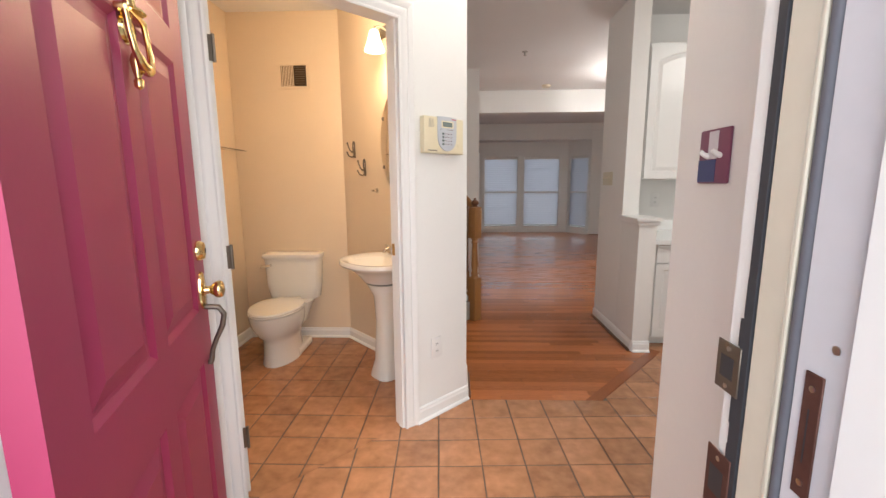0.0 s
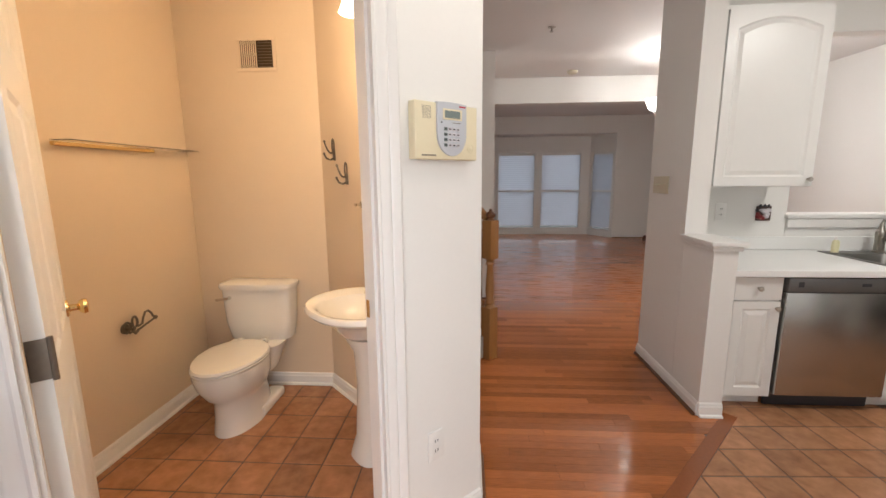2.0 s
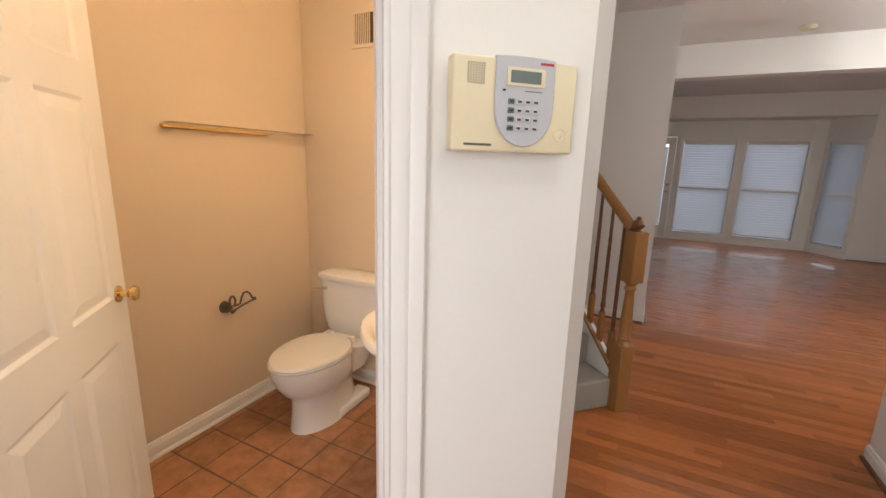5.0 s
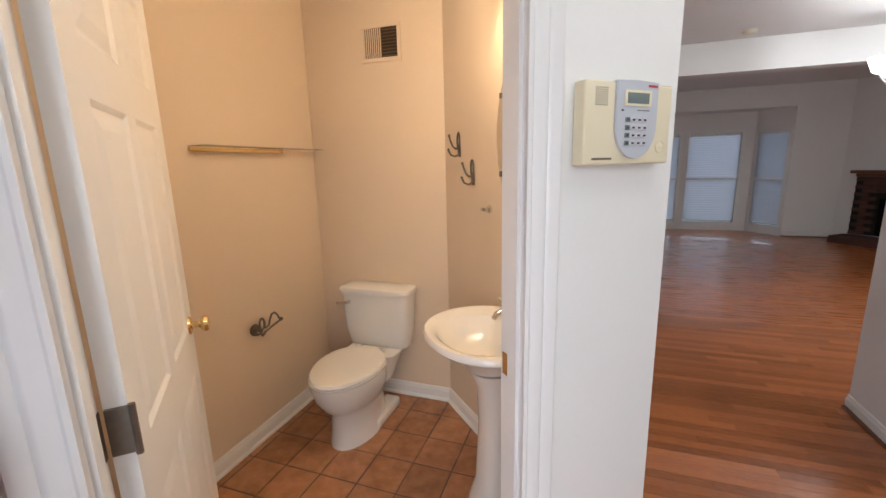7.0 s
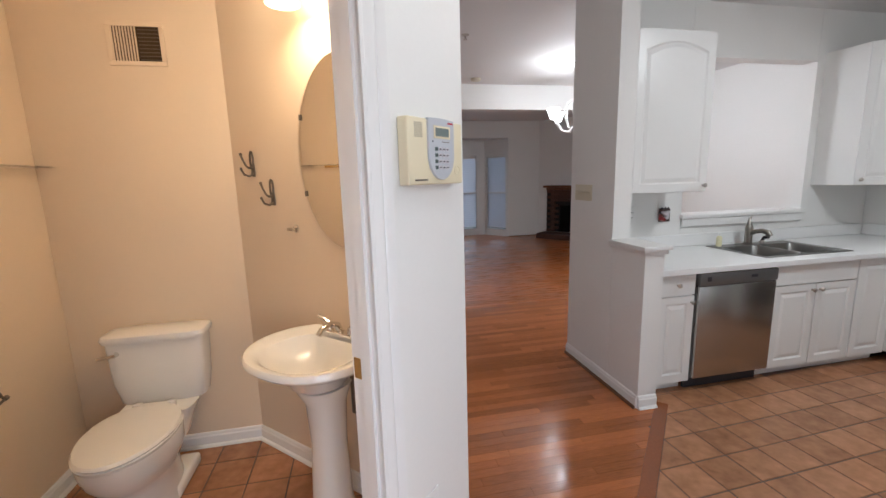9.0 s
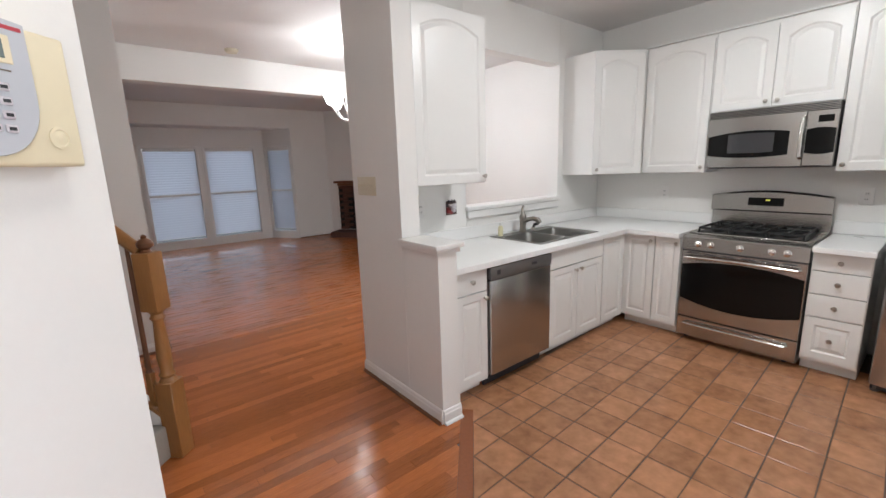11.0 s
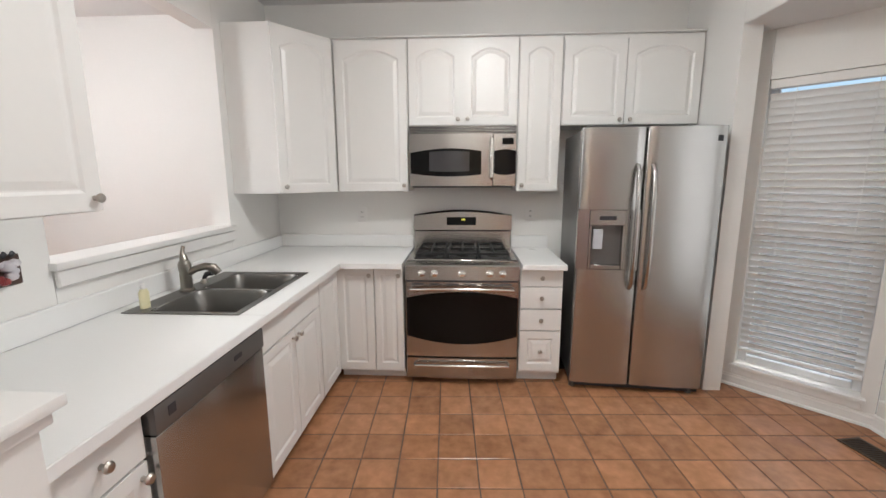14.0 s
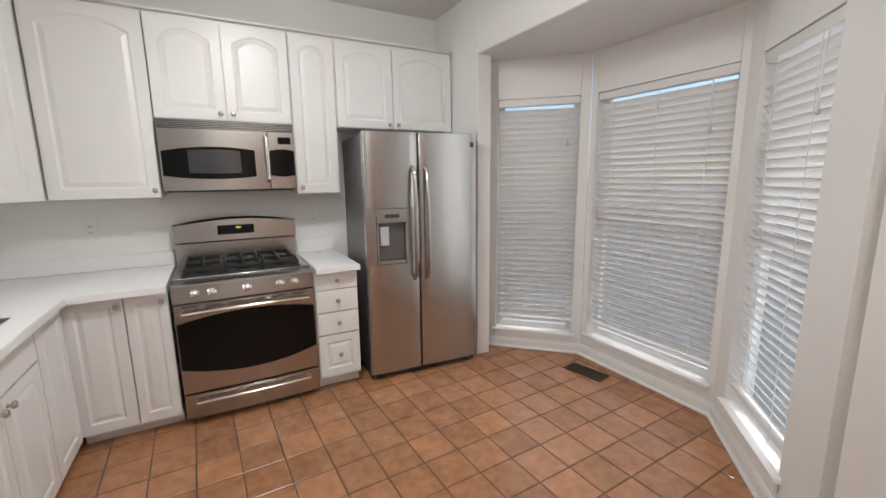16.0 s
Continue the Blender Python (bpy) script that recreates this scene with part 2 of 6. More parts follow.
def tube(bm, pts, r, seg=8):
    """A bent round bar through the points."""
    pts = [Vector(p) for p in pts]
    rings = []
    side = None
    for i, p in enumerate(pts):
        d = (pts[min(i + 1, len(pts) - 1)] - pts[max(i - 1, 0)]).normalized()
        if side is None:
            side = d.orthogonal().normalized()
        side = (side - d * side.dot(d)).normalized()
        up = d.cross(side)
        rad = r[i] if isinstance(r, (list, tuple)) else r
        rings.append([bm.verts.new(p + side * rad * math.cos(k * math.tau / seg) + up * rad * math.sin(k * math.tau / seg)) for k in range(seg)])
    for a, b in zip(rings, rings[1:]):
        for k in range(seg):
            bm.faces.new((a[k], a[(k + 1) % seg], b[(k + 1) % seg], b[k]))
    bm.faces.new(rings[0][::-1]), bm.faces.new(rings[-1])
    return bm


def loft(bm, rings, cap=True):
    """Joins closed loops of points, given in order, with quads."""
    vs = [[bm.verts.new(p) for p in ring] for ring in rings]
    n = len(vs[0])
    for a, b in zip(vs, vs[1:]):
        for k in range(n):
            bm.faces.new((a[k], a[(k + 1) % n], b[(k + 1) % n], b[k]))
    if cap:
        bm.faces.new(vs[0][::-1]), bm.faces.new(vs[-1])
    return bm


def turned(bm, profile, seg=16, at=(0, 0, 0), turn=Matrix.Identity(4)):
    """A turned shape: profile of (radius, height)."""
    m = Matrix.Translation(at) @ turn
    loft(bm, [[m @ Vector((r * math.cos(k * math.tau / seg), r * math.sin(k * math.tau / seg), z)) for k in range(seg)] for r, z in profile])
    return bm


def oval(cx, cy, z, rx, ry, n=24, power=2.0, start=0.0):
    out = []
    for k in range(n):
        a = start + k * math.tau / n
        c, s = math.cos(a), math.sin(a)
        out.append((cx + rx * math.copysign(abs(c) ** (2 / power), c), cy + ry * math.copysign(abs(s) ** (2 / power), s), z))
    return out


def prism(bm, outline, z0, z1):
    """An upright prism over an outline of (x, y), counterclockwise."""
    return loft(bm, [[(x, y, z0) for x, y in outline], [(x, y, z1) for x, y in outline]])


def mesh_of(name, bm, material, smooth=False):
    bmesh.ops.recalc_face_normals(bm, faces=bm.faces)
    me = bpy.data.meshes.new(name)
    bm.to_mesh(me)
    bm.free()
    me.materials.append(material)
    if smooth:
        for p in me.polygons:
            p.use_smooth = True
        me.set_sharp_from_angle(angle=radians(40))
    return me


def part(name, bm, material, parent, label="", m=None, smooth=True):
    ob = new(name, mesh_of(name, bm, material, smooth))
    ob.parent = parent
    if m is not None:
        ob.matrix_basis = m
    return tagged(ob, label)


def thing(name, m, label, category, group="", kind=""):
    ob = new(name)
    ob.matrix_basis = m
    ob.empty_display_size = 0.1
    return tagged(ob, label, category, group, kind)


def solo(name, bm, material, m, label, category="", group="", kind="", smooth=True):
    ob = new(name, mesh_of(name, bm, material, smooth))
    ob.matrix_basis = m
    return tagged(ob, label, category, group, kind)


def structure(name, bm, material, label, category="wall", m=None, parent=None):
    ob = new(name, mesh_of(name, bm, material))
    if m is not None:
        ob.matrix_basis = m
    if parent:
        ob.parent = parent
        return tagged(ob, label)
    return tagged(ob, label, category, "", "structure")


def B():
    return bmesh.new()


def panel_outline(x0, z0, x1, z1, arch, n=10):
    """Outline of a raised panel, from lower left round; arch: rise of the curved top."""
    pts = [(x0, z0), (x1, z0)]
    if arch:
        sh = (x1 - x0) * 0.10
        pts.append((x1, z1 - arch))
        for k in range(n + 1):
            a = k / n
            pts.append((x1 - sh - a * (x1 - x0 - 2 * sh), z1 - arch + arch * math.sin(math.pi * (0.08 + 0.84 * a)) ** 0.8))
        pts.append((x0, z1 - arch))
    else:
        pts += [(x1, z1), (x0, z1)]
    return pts


def raised_field(bm, x0, z0, x1, z1, y=0.0, arch=0.0, groove=0.009, run=0.010, slope=0.028):
    """A groove and a raised field inside the flat cell x0..x1, z0..z1 of a door's front, whose rim is already met by the stiles."""
    base = panel_outline(x0, z0, x1, z1, arch)
    cx, cz = (x0 + x1) / 2, (z0 + z1) / 2

    def inset(d):
        fx, fz = 1 - 2 * d / (x1 - x0), 1 - 2 * d / (z1 - z0)
        return [(cx + (x - cx) * fx, cz + (z - cz) * fz) for x, z in base]
    rings = [[(x, y, z) for x, z in base], [(x, y + groove, z) for x, z in inset(run)],
             [(x, y + groove, z) for x, z in inset(run * 1.5)], [(x, y + 0.001, z) for x, z in inset(run + slope)]]
    vs = [[bm.verts.new(p) for p in ring] for ring in rings]
    n = len(base)
    for a, b in zip(vs, vs[1:]):
        for k in range(n):
            bm.faces.new((a[k], a[(k + 1) % n], b[(k + 1) % n], b[k]))
    bm.faces.new(vs[-1])
    return base


def slab_front(bm, w, h, cells, y=0.0, thick=0.02):
    """A door leaf with its front at y, facing -y, and raised fields in the cells (x0, z0, x1, z1, arch)."""
    xs = sorted({0, w, *(c[0] for c in cells), *(c[2] for c in cells)})
    zs = sorted({0, h, *(c[1] for c in cells), *(c[3] for c in cells)})

    def quad(x0, z0, x1, z1):
        bm.faces.new([bm.verts.new(p) for p in ((x0, y, z0), (x1, y, z0), (x1, y, z1), (x0, y, z1))])
    for x0, x1 in zip(xs, xs[1:]):
        for z0, z1 in zip(zs, zs[1:]):
            cell = next((c for c in cells if c[0] <= x0 and x1 <= c[2] and c[1] <= z0 and z1 <= c[3]), None)
            if not cell:
                quad(x0, z0, x1, z1)
    for c in cells:
        base = raised_field(bm, *c[:4], y=y, arch=c[4], groove=c[5] if len(c) > 5 else 0.007,
                            run=c[6] if len(c) > 6 else 0.010, slope=c[7] if len(c) > 7 else 0.028)
        if c[4]:
            top = base[2:]
            for (xa, za), (xb, zb) in zip(top, top[1:]):
                bm.faces.new([bm.verts.new(p) for p in ((xa, y, za), (xa, y, c[3]), (xb, y, c[3]), (xb, y, zb))])
    e = 0.003
    ring = lambda yy, d: [(d, yy, d), (w - d, yy, d), (w - d, yy, h - d), (d, yy, h - d)]
    loft(bm, [ring(y, 0), ring(y + e, 0), ring(y + thick, 0)], cap=False)
    bm.faces.new([bm.verts.new(p) for p in ring(y + thick, 0)[::-1]])
    return bm


def knob(parent, x, y, z, material, r=0.016, label=""):
    """A turned knob on a front that faces -y."""
    turn = Matrix.Rotation(radians(90), 4, "X")
    return part("knob", turned(B(), [(r * 0.55, 0), (r * 0.4, 0.006), (r * 0.4, 0.012), (r * 0.9, 0.016), (r, 0.022), (r * 0.75, 0.028), (r * 0.2, 0.030)], 12, (x, y, z), turn), material, parent, label)

# ---- the large structure ----
T = 2.72  # ceiling height
SE45 = pose(0.39, 2.40, 0, 0, 0, 45)  # the powder room's slanting door wall: x runs north-east, its hall face is y = 0


def wall(name, x0, y0, x1, y1, z0=0.0, z1=T, material=None, label="white painted plaster wall", m=None, parent=None):
    return structure(name, box(B(), x0, y0, z0, x1, y1, z1), material or WHITE, label, m=m, parent=parent)


ground = structure("ground", box(B(), -60, -60, -0.40, 60, 60, -0.19), PALE_GROUND, "assumed ground around the house, pale to brighten the blind gaps", "ground")
porch = structure("pavement", box(B(), -0.9, -1.8, -0.19, 1.9, 0.38, -0.16), GROUND, "grey concrete landing before the front door", "pavement")
structure("floor_base", prism(B(), [(-1.7, 0.42), (1.6, 0.42), (1.9, 0.42), (2.4, -0.1), (3.5, -0.1), (4.1, 0.55), (5.6, 0.55), (5.6, 11.2), (-1.7, 11.2)], -0.16, -0.006), SUBFLOOR,
          "dark subfloor slab under the tiles and boards", "floor")
# ceilings
structure("ceiling_main", prism(B(), [(-1.6, 0.4), (5.6, 0.4), (5.6, 6.75), (-1.6, 6.75)], T, T + 0.15), CEIL, "flat white painted ceiling", "ceiling")
structure("ceiling_living", box(B(), -1.6, 6.75, T, 5.6, 11.3, T + 0.15), CEIL, "flat white ceiling of the living room", "ceiling")
structure("ceiling_bay", prism(B(), [(1.66, 0.742), (1.66, 0.60), (2.35, -0.1), (3.54, -0.1), (4.2, 0.66), (4.2, 0.698), (3.857, 0.698), (3.857, 0.742)], 2.299, 2.303), CEIL, "lowered white soffit over the bay window", "ceiling")

# front wall with the entrance
wall("wall_front_west", -1.458, 0.40, -0.33, 0.60, label="white painted front wall behind the open door")
wall("wall_front_head", -0.328, 0.40, 0.738, 0.60, 2.08, T, label="white painted wall over the front door")
wall("wall_front_east", 1.052, 0.40, 1.66, 0.76, label="white painted front wall between entrance and bay")
wall("wall_front_corner", 0.80, 0.40, 1.05, 0.63, label="white painted front wall beside the entrance")
wall("wall_stub", 0.93, 0.632, 1.05, 1.19, label="white painted stub wall beside the entrance")
wall("wall_outer_west", -3.5, 0.26, -0.262, 0.398, -0.2, 3.2, BRICKWALL, "pale outer facing of the front wall")
wall("wall_outer_east", 0.83, 0.26, 1.6, 0.398, -0.2, 3.2, BRICKWALL, "pale outer facing of the front wall")
# kitchen
wall("wall_east", 4.52, 0.63, 4.64, 4.02, label="white painted kitchen wall behind the range")
wall("wall_south_nook", 3.86, 0.63, 4.518, 0.745, label="white painted return wall beside the refrigerator")
wall("wall_bay_head", 1.66, 0.63, 3.858, 0.745, 2.304, T, label="white bulkhead over the bay window")
wall("wall_pass_left", 1.823, 3.90, 2.60, 4.02)
wall("wall_pass_right", 3.80, 3.90, 4.518, 4.02)
wall("wall_pass_low", 2.602, 3.90, 3.798, 4.02, 0, 1.09)
wall("wall_pass_head", 2.602, 3.90, 3.798, 4.02, 2.325, T)
wall("wall_post", 1.69, 3.465, 1.82, 4.02, label="white painted wall end between hall and kitchen")
wall("wall_half", 1.69, 3.135, 1.82, 3.462, 0, 0.985, label="white half-height wall that ends the counter")
# dining and living room
wall("wall_dining_east", 4.64, 3.90, 4.76, 6.95, label="white painted dining room wall")
wall("wall_living_east", 5.40, 6.83, 5.52, 9.2, label="white painted living room wall")
wall("wall_living_south", 4.762, 6.83, 5.398, 6.95)
wall("wall_beam", 0.62, 6.75, 4.638, 6.95, 2.385, T - 0.004, label="white ceiling beam between dining and living room")
wall("wall_hall_west", -1.6, 5.50, 0.62, 5.62, label="white painted wall behind the stairs")
wall("wall_living_west", 0.50, 5.622, 0.62, 7.0)
wall("wall_living_far_west", -1.6, 7.0, -1.48, 11.2)
wall("wall_living_back", -1.478, 7.0, 0.498, 7.1)
wall("wall_far_right", 3.62, 10.45, 4.40, 10.57, label="white painted living room wall")
wall("wall_far_head", -1.478, 10.45, 3.618, 10.57, 2.34, T, label="white bulkhead over the far windows")
structure("ceiling_far_bay", box(B(), -1.478, 10.572, 2.34, 3.75, 11.2, 2.40), CEIL, "lowered white soffit over the far windows", "ceiling")
structure("wall_fireplace", prism(B(), [(4.40, 10.45), (5.40, 9.20), (5.52, 9.28), (4.52, 10.57)], 0, T), WHITE, "white painted slanting wall behind the fireplace", "wall")
# powder room
wall("wall_bath_west", -1.58, 0.40, -1.46, 3.53, material=PEACH, label="beige painted powder room wall")
wall("wall_bath_north", -1.458, 3.41, -0.56, 3.53, material=PEACH, label="beige painted powder room wall behind the toilet")
# slanting wall behind the basin: beige inside, white towards the stairs
structure("wall_bath_basin", prism(B(), [(0.322, 2.508), (0.375, 2.56), (-0.60, 3.535), (-0.655, 3.485)], 0, T), PEACH, "beige painted slanting wall behind the basin", "wall")
structure("wall_stair_side", prism(B(), [(0.39, 2.403), (0.39, 2.72), (-2.2, 5.31), (-2.3, 5.21), (-0.598, 3.54), (0.378, 2.563), (0.325, 2.51), (0.347, 2.446)], 0.0, T), WHITE, "white painted wall beside the stairs", "wall")
# the door wall: two skins
for nm, y0, y1, mt, lb in (("hall", 0.0, 0.042, WHITE, "white painted slanting wall with the keypad"), ("bath", 0.044, 0.082, PEACH, "beige inner face of the powder room's door wall")):
    wall("wall_door_right_" + nm, -0.455, y0, 0.0 if nm == "hall" else -0.03, y1, material=mt, label=lb, m=SE45)
    wall("wall_door_left_" + nm, -2.5, y0, -1.294, y1, material=mt, label=lb, m=SE45)
    wall("wall_door_head_" + nm, -1.292, y0, -0.457, y1, 2.07, T, mt, lb, SE45)
structure("ceiling_bath", prism(B(), [(-1.45, 1.2), (-1.45, 3.46), (-0.66, 3.46), (0.28, 2.5), (-1.0, 1.2)], 2.62, 2.64), CEIL, "white ceiling of the powder room", "ceiling")


# baseboards: a moulded strip along a straight run, on the right-hand side seen from the start
def baseboard(a, b, label="white moulded baseboard", h=0.085, shoe=False):
    a, b = Vector((*a, 0)), Vector((*b, 0))
    d = (b - a)
    m = Matrix.Translation(a) @ Matrix.Rotation(math.atan2(d.y, d.x), 4, "Z")
    bm = B()
    prof = [(0, 0.002), (-0.014, 0.002), (-0.014, h * 0.72), (-0.010, h * 0.82), (-0.009, h * 0.92), (-0.004, h), (0, h)]
    loft(bm, [[(0, y, z) for y, z in prof], [(d.length, y, z) for y, z in prof]])
    ob = structure("baseboard", bm, TRIM, label, "baseboard", m)
    bm = B()
    r = [(-0.0145, 0.002), (-0.029, 0.002), (-0.027, 0.011), (-0.022, 0.016), (-0.0145, 0.018)]
    loft(bm, [[(0, y, z) for y, z in r], [(d.length, y, z) for y, z in r]])
    part("shoe_moulding", bm, DARKOAK if shoe else TRIM, ob)
    return ob


Q = 0.70711
baseboard((0.39 - 0.402 * Q, 2.40 - 0.402 * Q), (0.39, 2.40))
baseboard((0.39, 2.40), (0.39, 2.72), shoe=True)
baseboard((1.69, 4.02), (1.69, 3.135), shoe=True)
baseboard((1.69, 3.135), (1.82, 3.135))
baseboard((-1.46, 0.62), (-1.46, 3.41))
baseboard((-1.46, 3.41), (-0.585, 3.41))
baseboard((-0.58, 3.41), (0.30, 2.53))
baseboard((0.93, 1.19), (0.93, 0.64))
baseboard((-1.4, 5.50), (0.62, 5.50), shoe=True)
baseboard((0.62, 5.50), (0.62, 7.0), shoe=True)
baseboard((3.62, 10.45), (4.40, 10.45), shoe=True)
baseboard((4.15, 0.70), (3.457, 0.007))
baseboard((3.457, 0.015), (2.43, 0.015))
baseboard((2.43, 0.015), (1.72, 0.725))


# casing round the powder room door
def casing(name, x0, x1, z1, m, label, width=0.065, deep=0.018):
    fr = thing(name, m, label, "door frame", kind="structure")
    prof = [(0, 0), (0, -deep * 0.5), (width * 0.10, -deep * 0.62), (width * 0.17, -deep * 0.40), (width * 0.30, -deep * 0.5), (width * 0.44, -deep * 0.78), (width * 0.54, -deep * 0.78), (width * 0.60, -deep * 0.58), (width * 0.68, -deep * 0.95), (width * 0.94, -deep * 1.1), (width, -deep * 0.85), (width, 0)]
    for side, sx in (("l", -1), ("r", 1)):
        xx = x0 if sx < 0 else x1
        loft_bm = B()
        loft(loft_bm, [[(xx + sx * u, y, 0.002) for u, y in prof], [(xx + sx * u, y, z1 + u) for u, y in prof]])
        part("casing_side", loft_bm, TRIM, fr)
    top = B()
    loft(top, [[(x0 - u, y, z1 + u) for u, y in prof], [(x1 + u, y, z1 + u) for u, y in prof]])
    part("casing_head", top, TRIM, fr)
    return fr


bath_frame = casing("door_frame_1", -1.280, -0.469, 2.055, SE45, "white moulded door casing of the powder room", width=0.086)
for x0, x1 in ((-1.292, -1.280), (-0.469, -0.457)):
    part("jamb", box(B(), x0, -0.004, 0.002, x1, 0.087, 2.066), TRIM, bath_frame)
    sx = x1 if x0 < -1 else x0
    part("door_stop", box(B(), min(sx, sx + (0.01 if x0 < -1 else -0.01)), 0.012, 0.002, max(sx, sx + (0.01 if x0 < -1 else -0.01)), 0.046, 2.055), TRIM, bath_frame)
part("head_jamb", box(B(), -1.280, -0.004, 2.055, -0.469, 0.087, 2.066), TRIM, bath_frame)
for z in (0.262, 1.027, 1.792):
    part("hinge_leaf", box(B(), -1.2795, 0.047, z - 0.045, -1.2778, 0.0865, z + 0.045, 0.0005), PEWTER, bath_frame, "dull steel hinge leaf")
part("strike_plate", box(B(), -0.4708, 0.050, 0.94, -0.4692, 0.080, 1.00, 0.0004), BRASS, bath_frame, "brass strike plate")

# the half wall's cap
cap = thing("wall_cap", pose(1.69, 3.135, 0.985), "white wooden cap on the half-height wall", "wall cap", kind="structure")
part("cap_board", box(B(), -0.032, -0.032, 0.03, 0.162, 0.327, 0.055, 0.005, 2), TRIM, cap)
part("cap_moulding", box(B(), -0.016, -0.016, 0.001, 0.146, 0.327, 0.029, 0.006, 2), TRIM, cap)

# sill of the opening between kitchen and dining room
sill = thing("window_sill", pose(2.60, 3.90, 1.09), "white painted ledge in the kitchen's serving opening", "sill", kind="structure")
part("ledge", box(B(), -0.012, -0.035, 0.002, 1.212, 0.15, 0.032, 0.006, 2), TRIM, sill)
part("apron", box(B(), 0.0, -0.024, -0.065, 1.2, -0.003, 0.0, 0.005, 1), TRIM, sill)


# ---- bay window and blinds ----
def bay_wall(name, m, length, u0, u1, z0, z1, num, slats, lean):
    """A wall of the bay with its window: x along the wall, its room face y = 0 facing -y."""
    th = 0.12
    for nm, a in (("left", (0, 0, u0, 2.30)), ("right", (u1, 0, length, 2.30)), ("low", (u0 + 0.002, 0, u1 - 0.002, z0)), ("head", (u0 + 0.002, z1, u1 - 0.002, 2.30))):
        wall(f"{name}_{nm}", a[0], 0, a[2], th, a[1], a[3], m=m, label="white painted wall of the bay window")
    win = thing(f"window_{num}", m, "white bay window with closed slatted blinds", "window", kind="structure")
    w, h = u1 - u0, z1 - z0
    f = 0.045
    for a in ((u0, z0, u0 + f, z1), (u1 - f, z0, u1, z1), (u0 + f, z0, u1 - f, z0 + f), (u0 + f, z1 - f, u1 - f, z1), (u0 + f, z0 + h * 0.5 - 0.02, u1 - f, z0 + h * 0.5 + 0.02)):
        part("window_frame", box(B(), a[0], 0.075, a[1], a[2], 0.115, a[3], 0.004), VINYL, win)
    for a, b in ((z0 + f, z0 + h * 0.5 - 0.02), (z0 + h * 0.5 + 0.02, z1 - f)):
        pane = part("pane", box(B(), u0 + f, 0.093, a, u1 - f, 0.097, b), GLASS, win)
        pane.visible_shadow = False
    part("window_sill", box(B(), u0 - 0.025, -0.032, z0 - 0.028, u1 + 0.025, 0.075, z0 - 0.002, 0.006, 2), TRIM, win)
    part("sill_apron", box(B(), u0 - 0.01, -0.014, z0 - 0.075, u1 + 0.01, -0.001, z0 - 0.030, 0.004), TRIM, win)
    bl = thing("window_blind", m @ pose(u0, 0, z0), "white faux-wood slatted blind hanging in the window", "blind", "blinds in the bay window")
    part("head_rail", box(B(), 0.004, 0.008, h - 0.055, w - 0.004, 0.062, h - 0.003, 0.003), BLIND, bl)
    step = (h - 0.06 - 0.135) / slats
    bm = B()
    tilt = radians(lean)
    hw = 0.0255
    ct, st = math.cos(tilt), math.sin(tilt)
    crown = [(-1, -0.0006), (-0.5, 0.0022), (0, 0.0032), (0.5, 0.0022), (1, -0.0006), (1, -0.0032), (0.5, -0.0004), (0, 0.0006), (-0.5, -0.0004), (-1, -0.0032)]
    ring = lambda x: [(x, hw * a * ct - b * st, hw * a * st + b * ct) for a, b in crown]
    loft(bm, [ring(0.006), ring(w - 0.006)])
    data = mesh_of("slat", bm, BLIND)
    for k in range(slats):
        s = new("slat", data)
        s.parent = bl
        s.matrix_basis = pose(0, 0.035, 0.115 + step * (k + 0.5))
    part("bottom_rail", box(B(), 0.006, 0.014, 0.085, w - 0.006, 0.056, 0.105, 0.003), BLIND, bl)
    for fx in (0.15, 0.5, 0.85) if w > 0.7 else (0.22, 0.78):
        part("ladder_cord", box(B(), fx * w - 0.0015, 0.007, 0.07, fx * w + 0.0015, 0.009, h - 0.05), BLIND, bl)
    part("pull_cord", tube(B(), [(w * 0.86, 0.003, h - 0.06), (w * 0.86, -0.002, h - 0.20), (w * 0.865, -0.002, h - 0.32)], 0.002, 6), BLIND, bl)
    part("tassel", turned(B(), [(0.003, 0), (0.008, -0.03), (0.009, -0.045), (0.002, -0.05)], 8, (w * 0.865, -0.002, h - 0.31)), GREY, bl, "grey cord tassel")
    return win


bay_wall("wall_bay_a", pose(4.135, 0.693, 0, 0, 0, -135), 0.955, 0.27, 0.885, 0.165, 2.01, 1, 38, -51)
bay_wall("wall_bay_b", pose(3.457, 0.015, 0, 0, 0, 180), 1.027, 0.055, 0.985, 0.195, 2.01, 2, 38, -48)
bay_wall("wall_bay_c", pose(2.43, 0.015, 0, 0, 0, 135), 1.03, 0.16, 0.775, 0.20, 2.00, 3, 38, -52)

vent = thing("floor_register", pose(3.20, 0.225, 0.004, 0, 0, 10), "bronze slotted heating register set in the tiles", "floor vent")
part("frame", box(B(), -0.15, -0.07, 0, 0.15, -0.055, 0.005, 0.001), BRONZE, vent)
part("frame", box(B(), -0.15, 0.055, 0, 0.15, 0.07, 0.005, 0.001), BRONZE, vent)
part("frame", box(B(), -0.15, -0.055, 0, -0.135, 0.055, 0.005, 0.001), BRONZE, vent)
part("frame", box(B(), 0.135, -0.055, 0, 0.15, 0.055, 0.005, 0.001), BRONZE, vent)
part("backing", box(B(), -0.135, -0.055, 0, 0.135, 0.055, 0.001), DARK, vent)
for k in range(20):
    part("slat", box(B(), -0.130 + k * 0.0135, -0.055, 0.001, -0.124 + k * 0.0135, 0.055, 0.0042), BRONZE, vent, smooth=False)


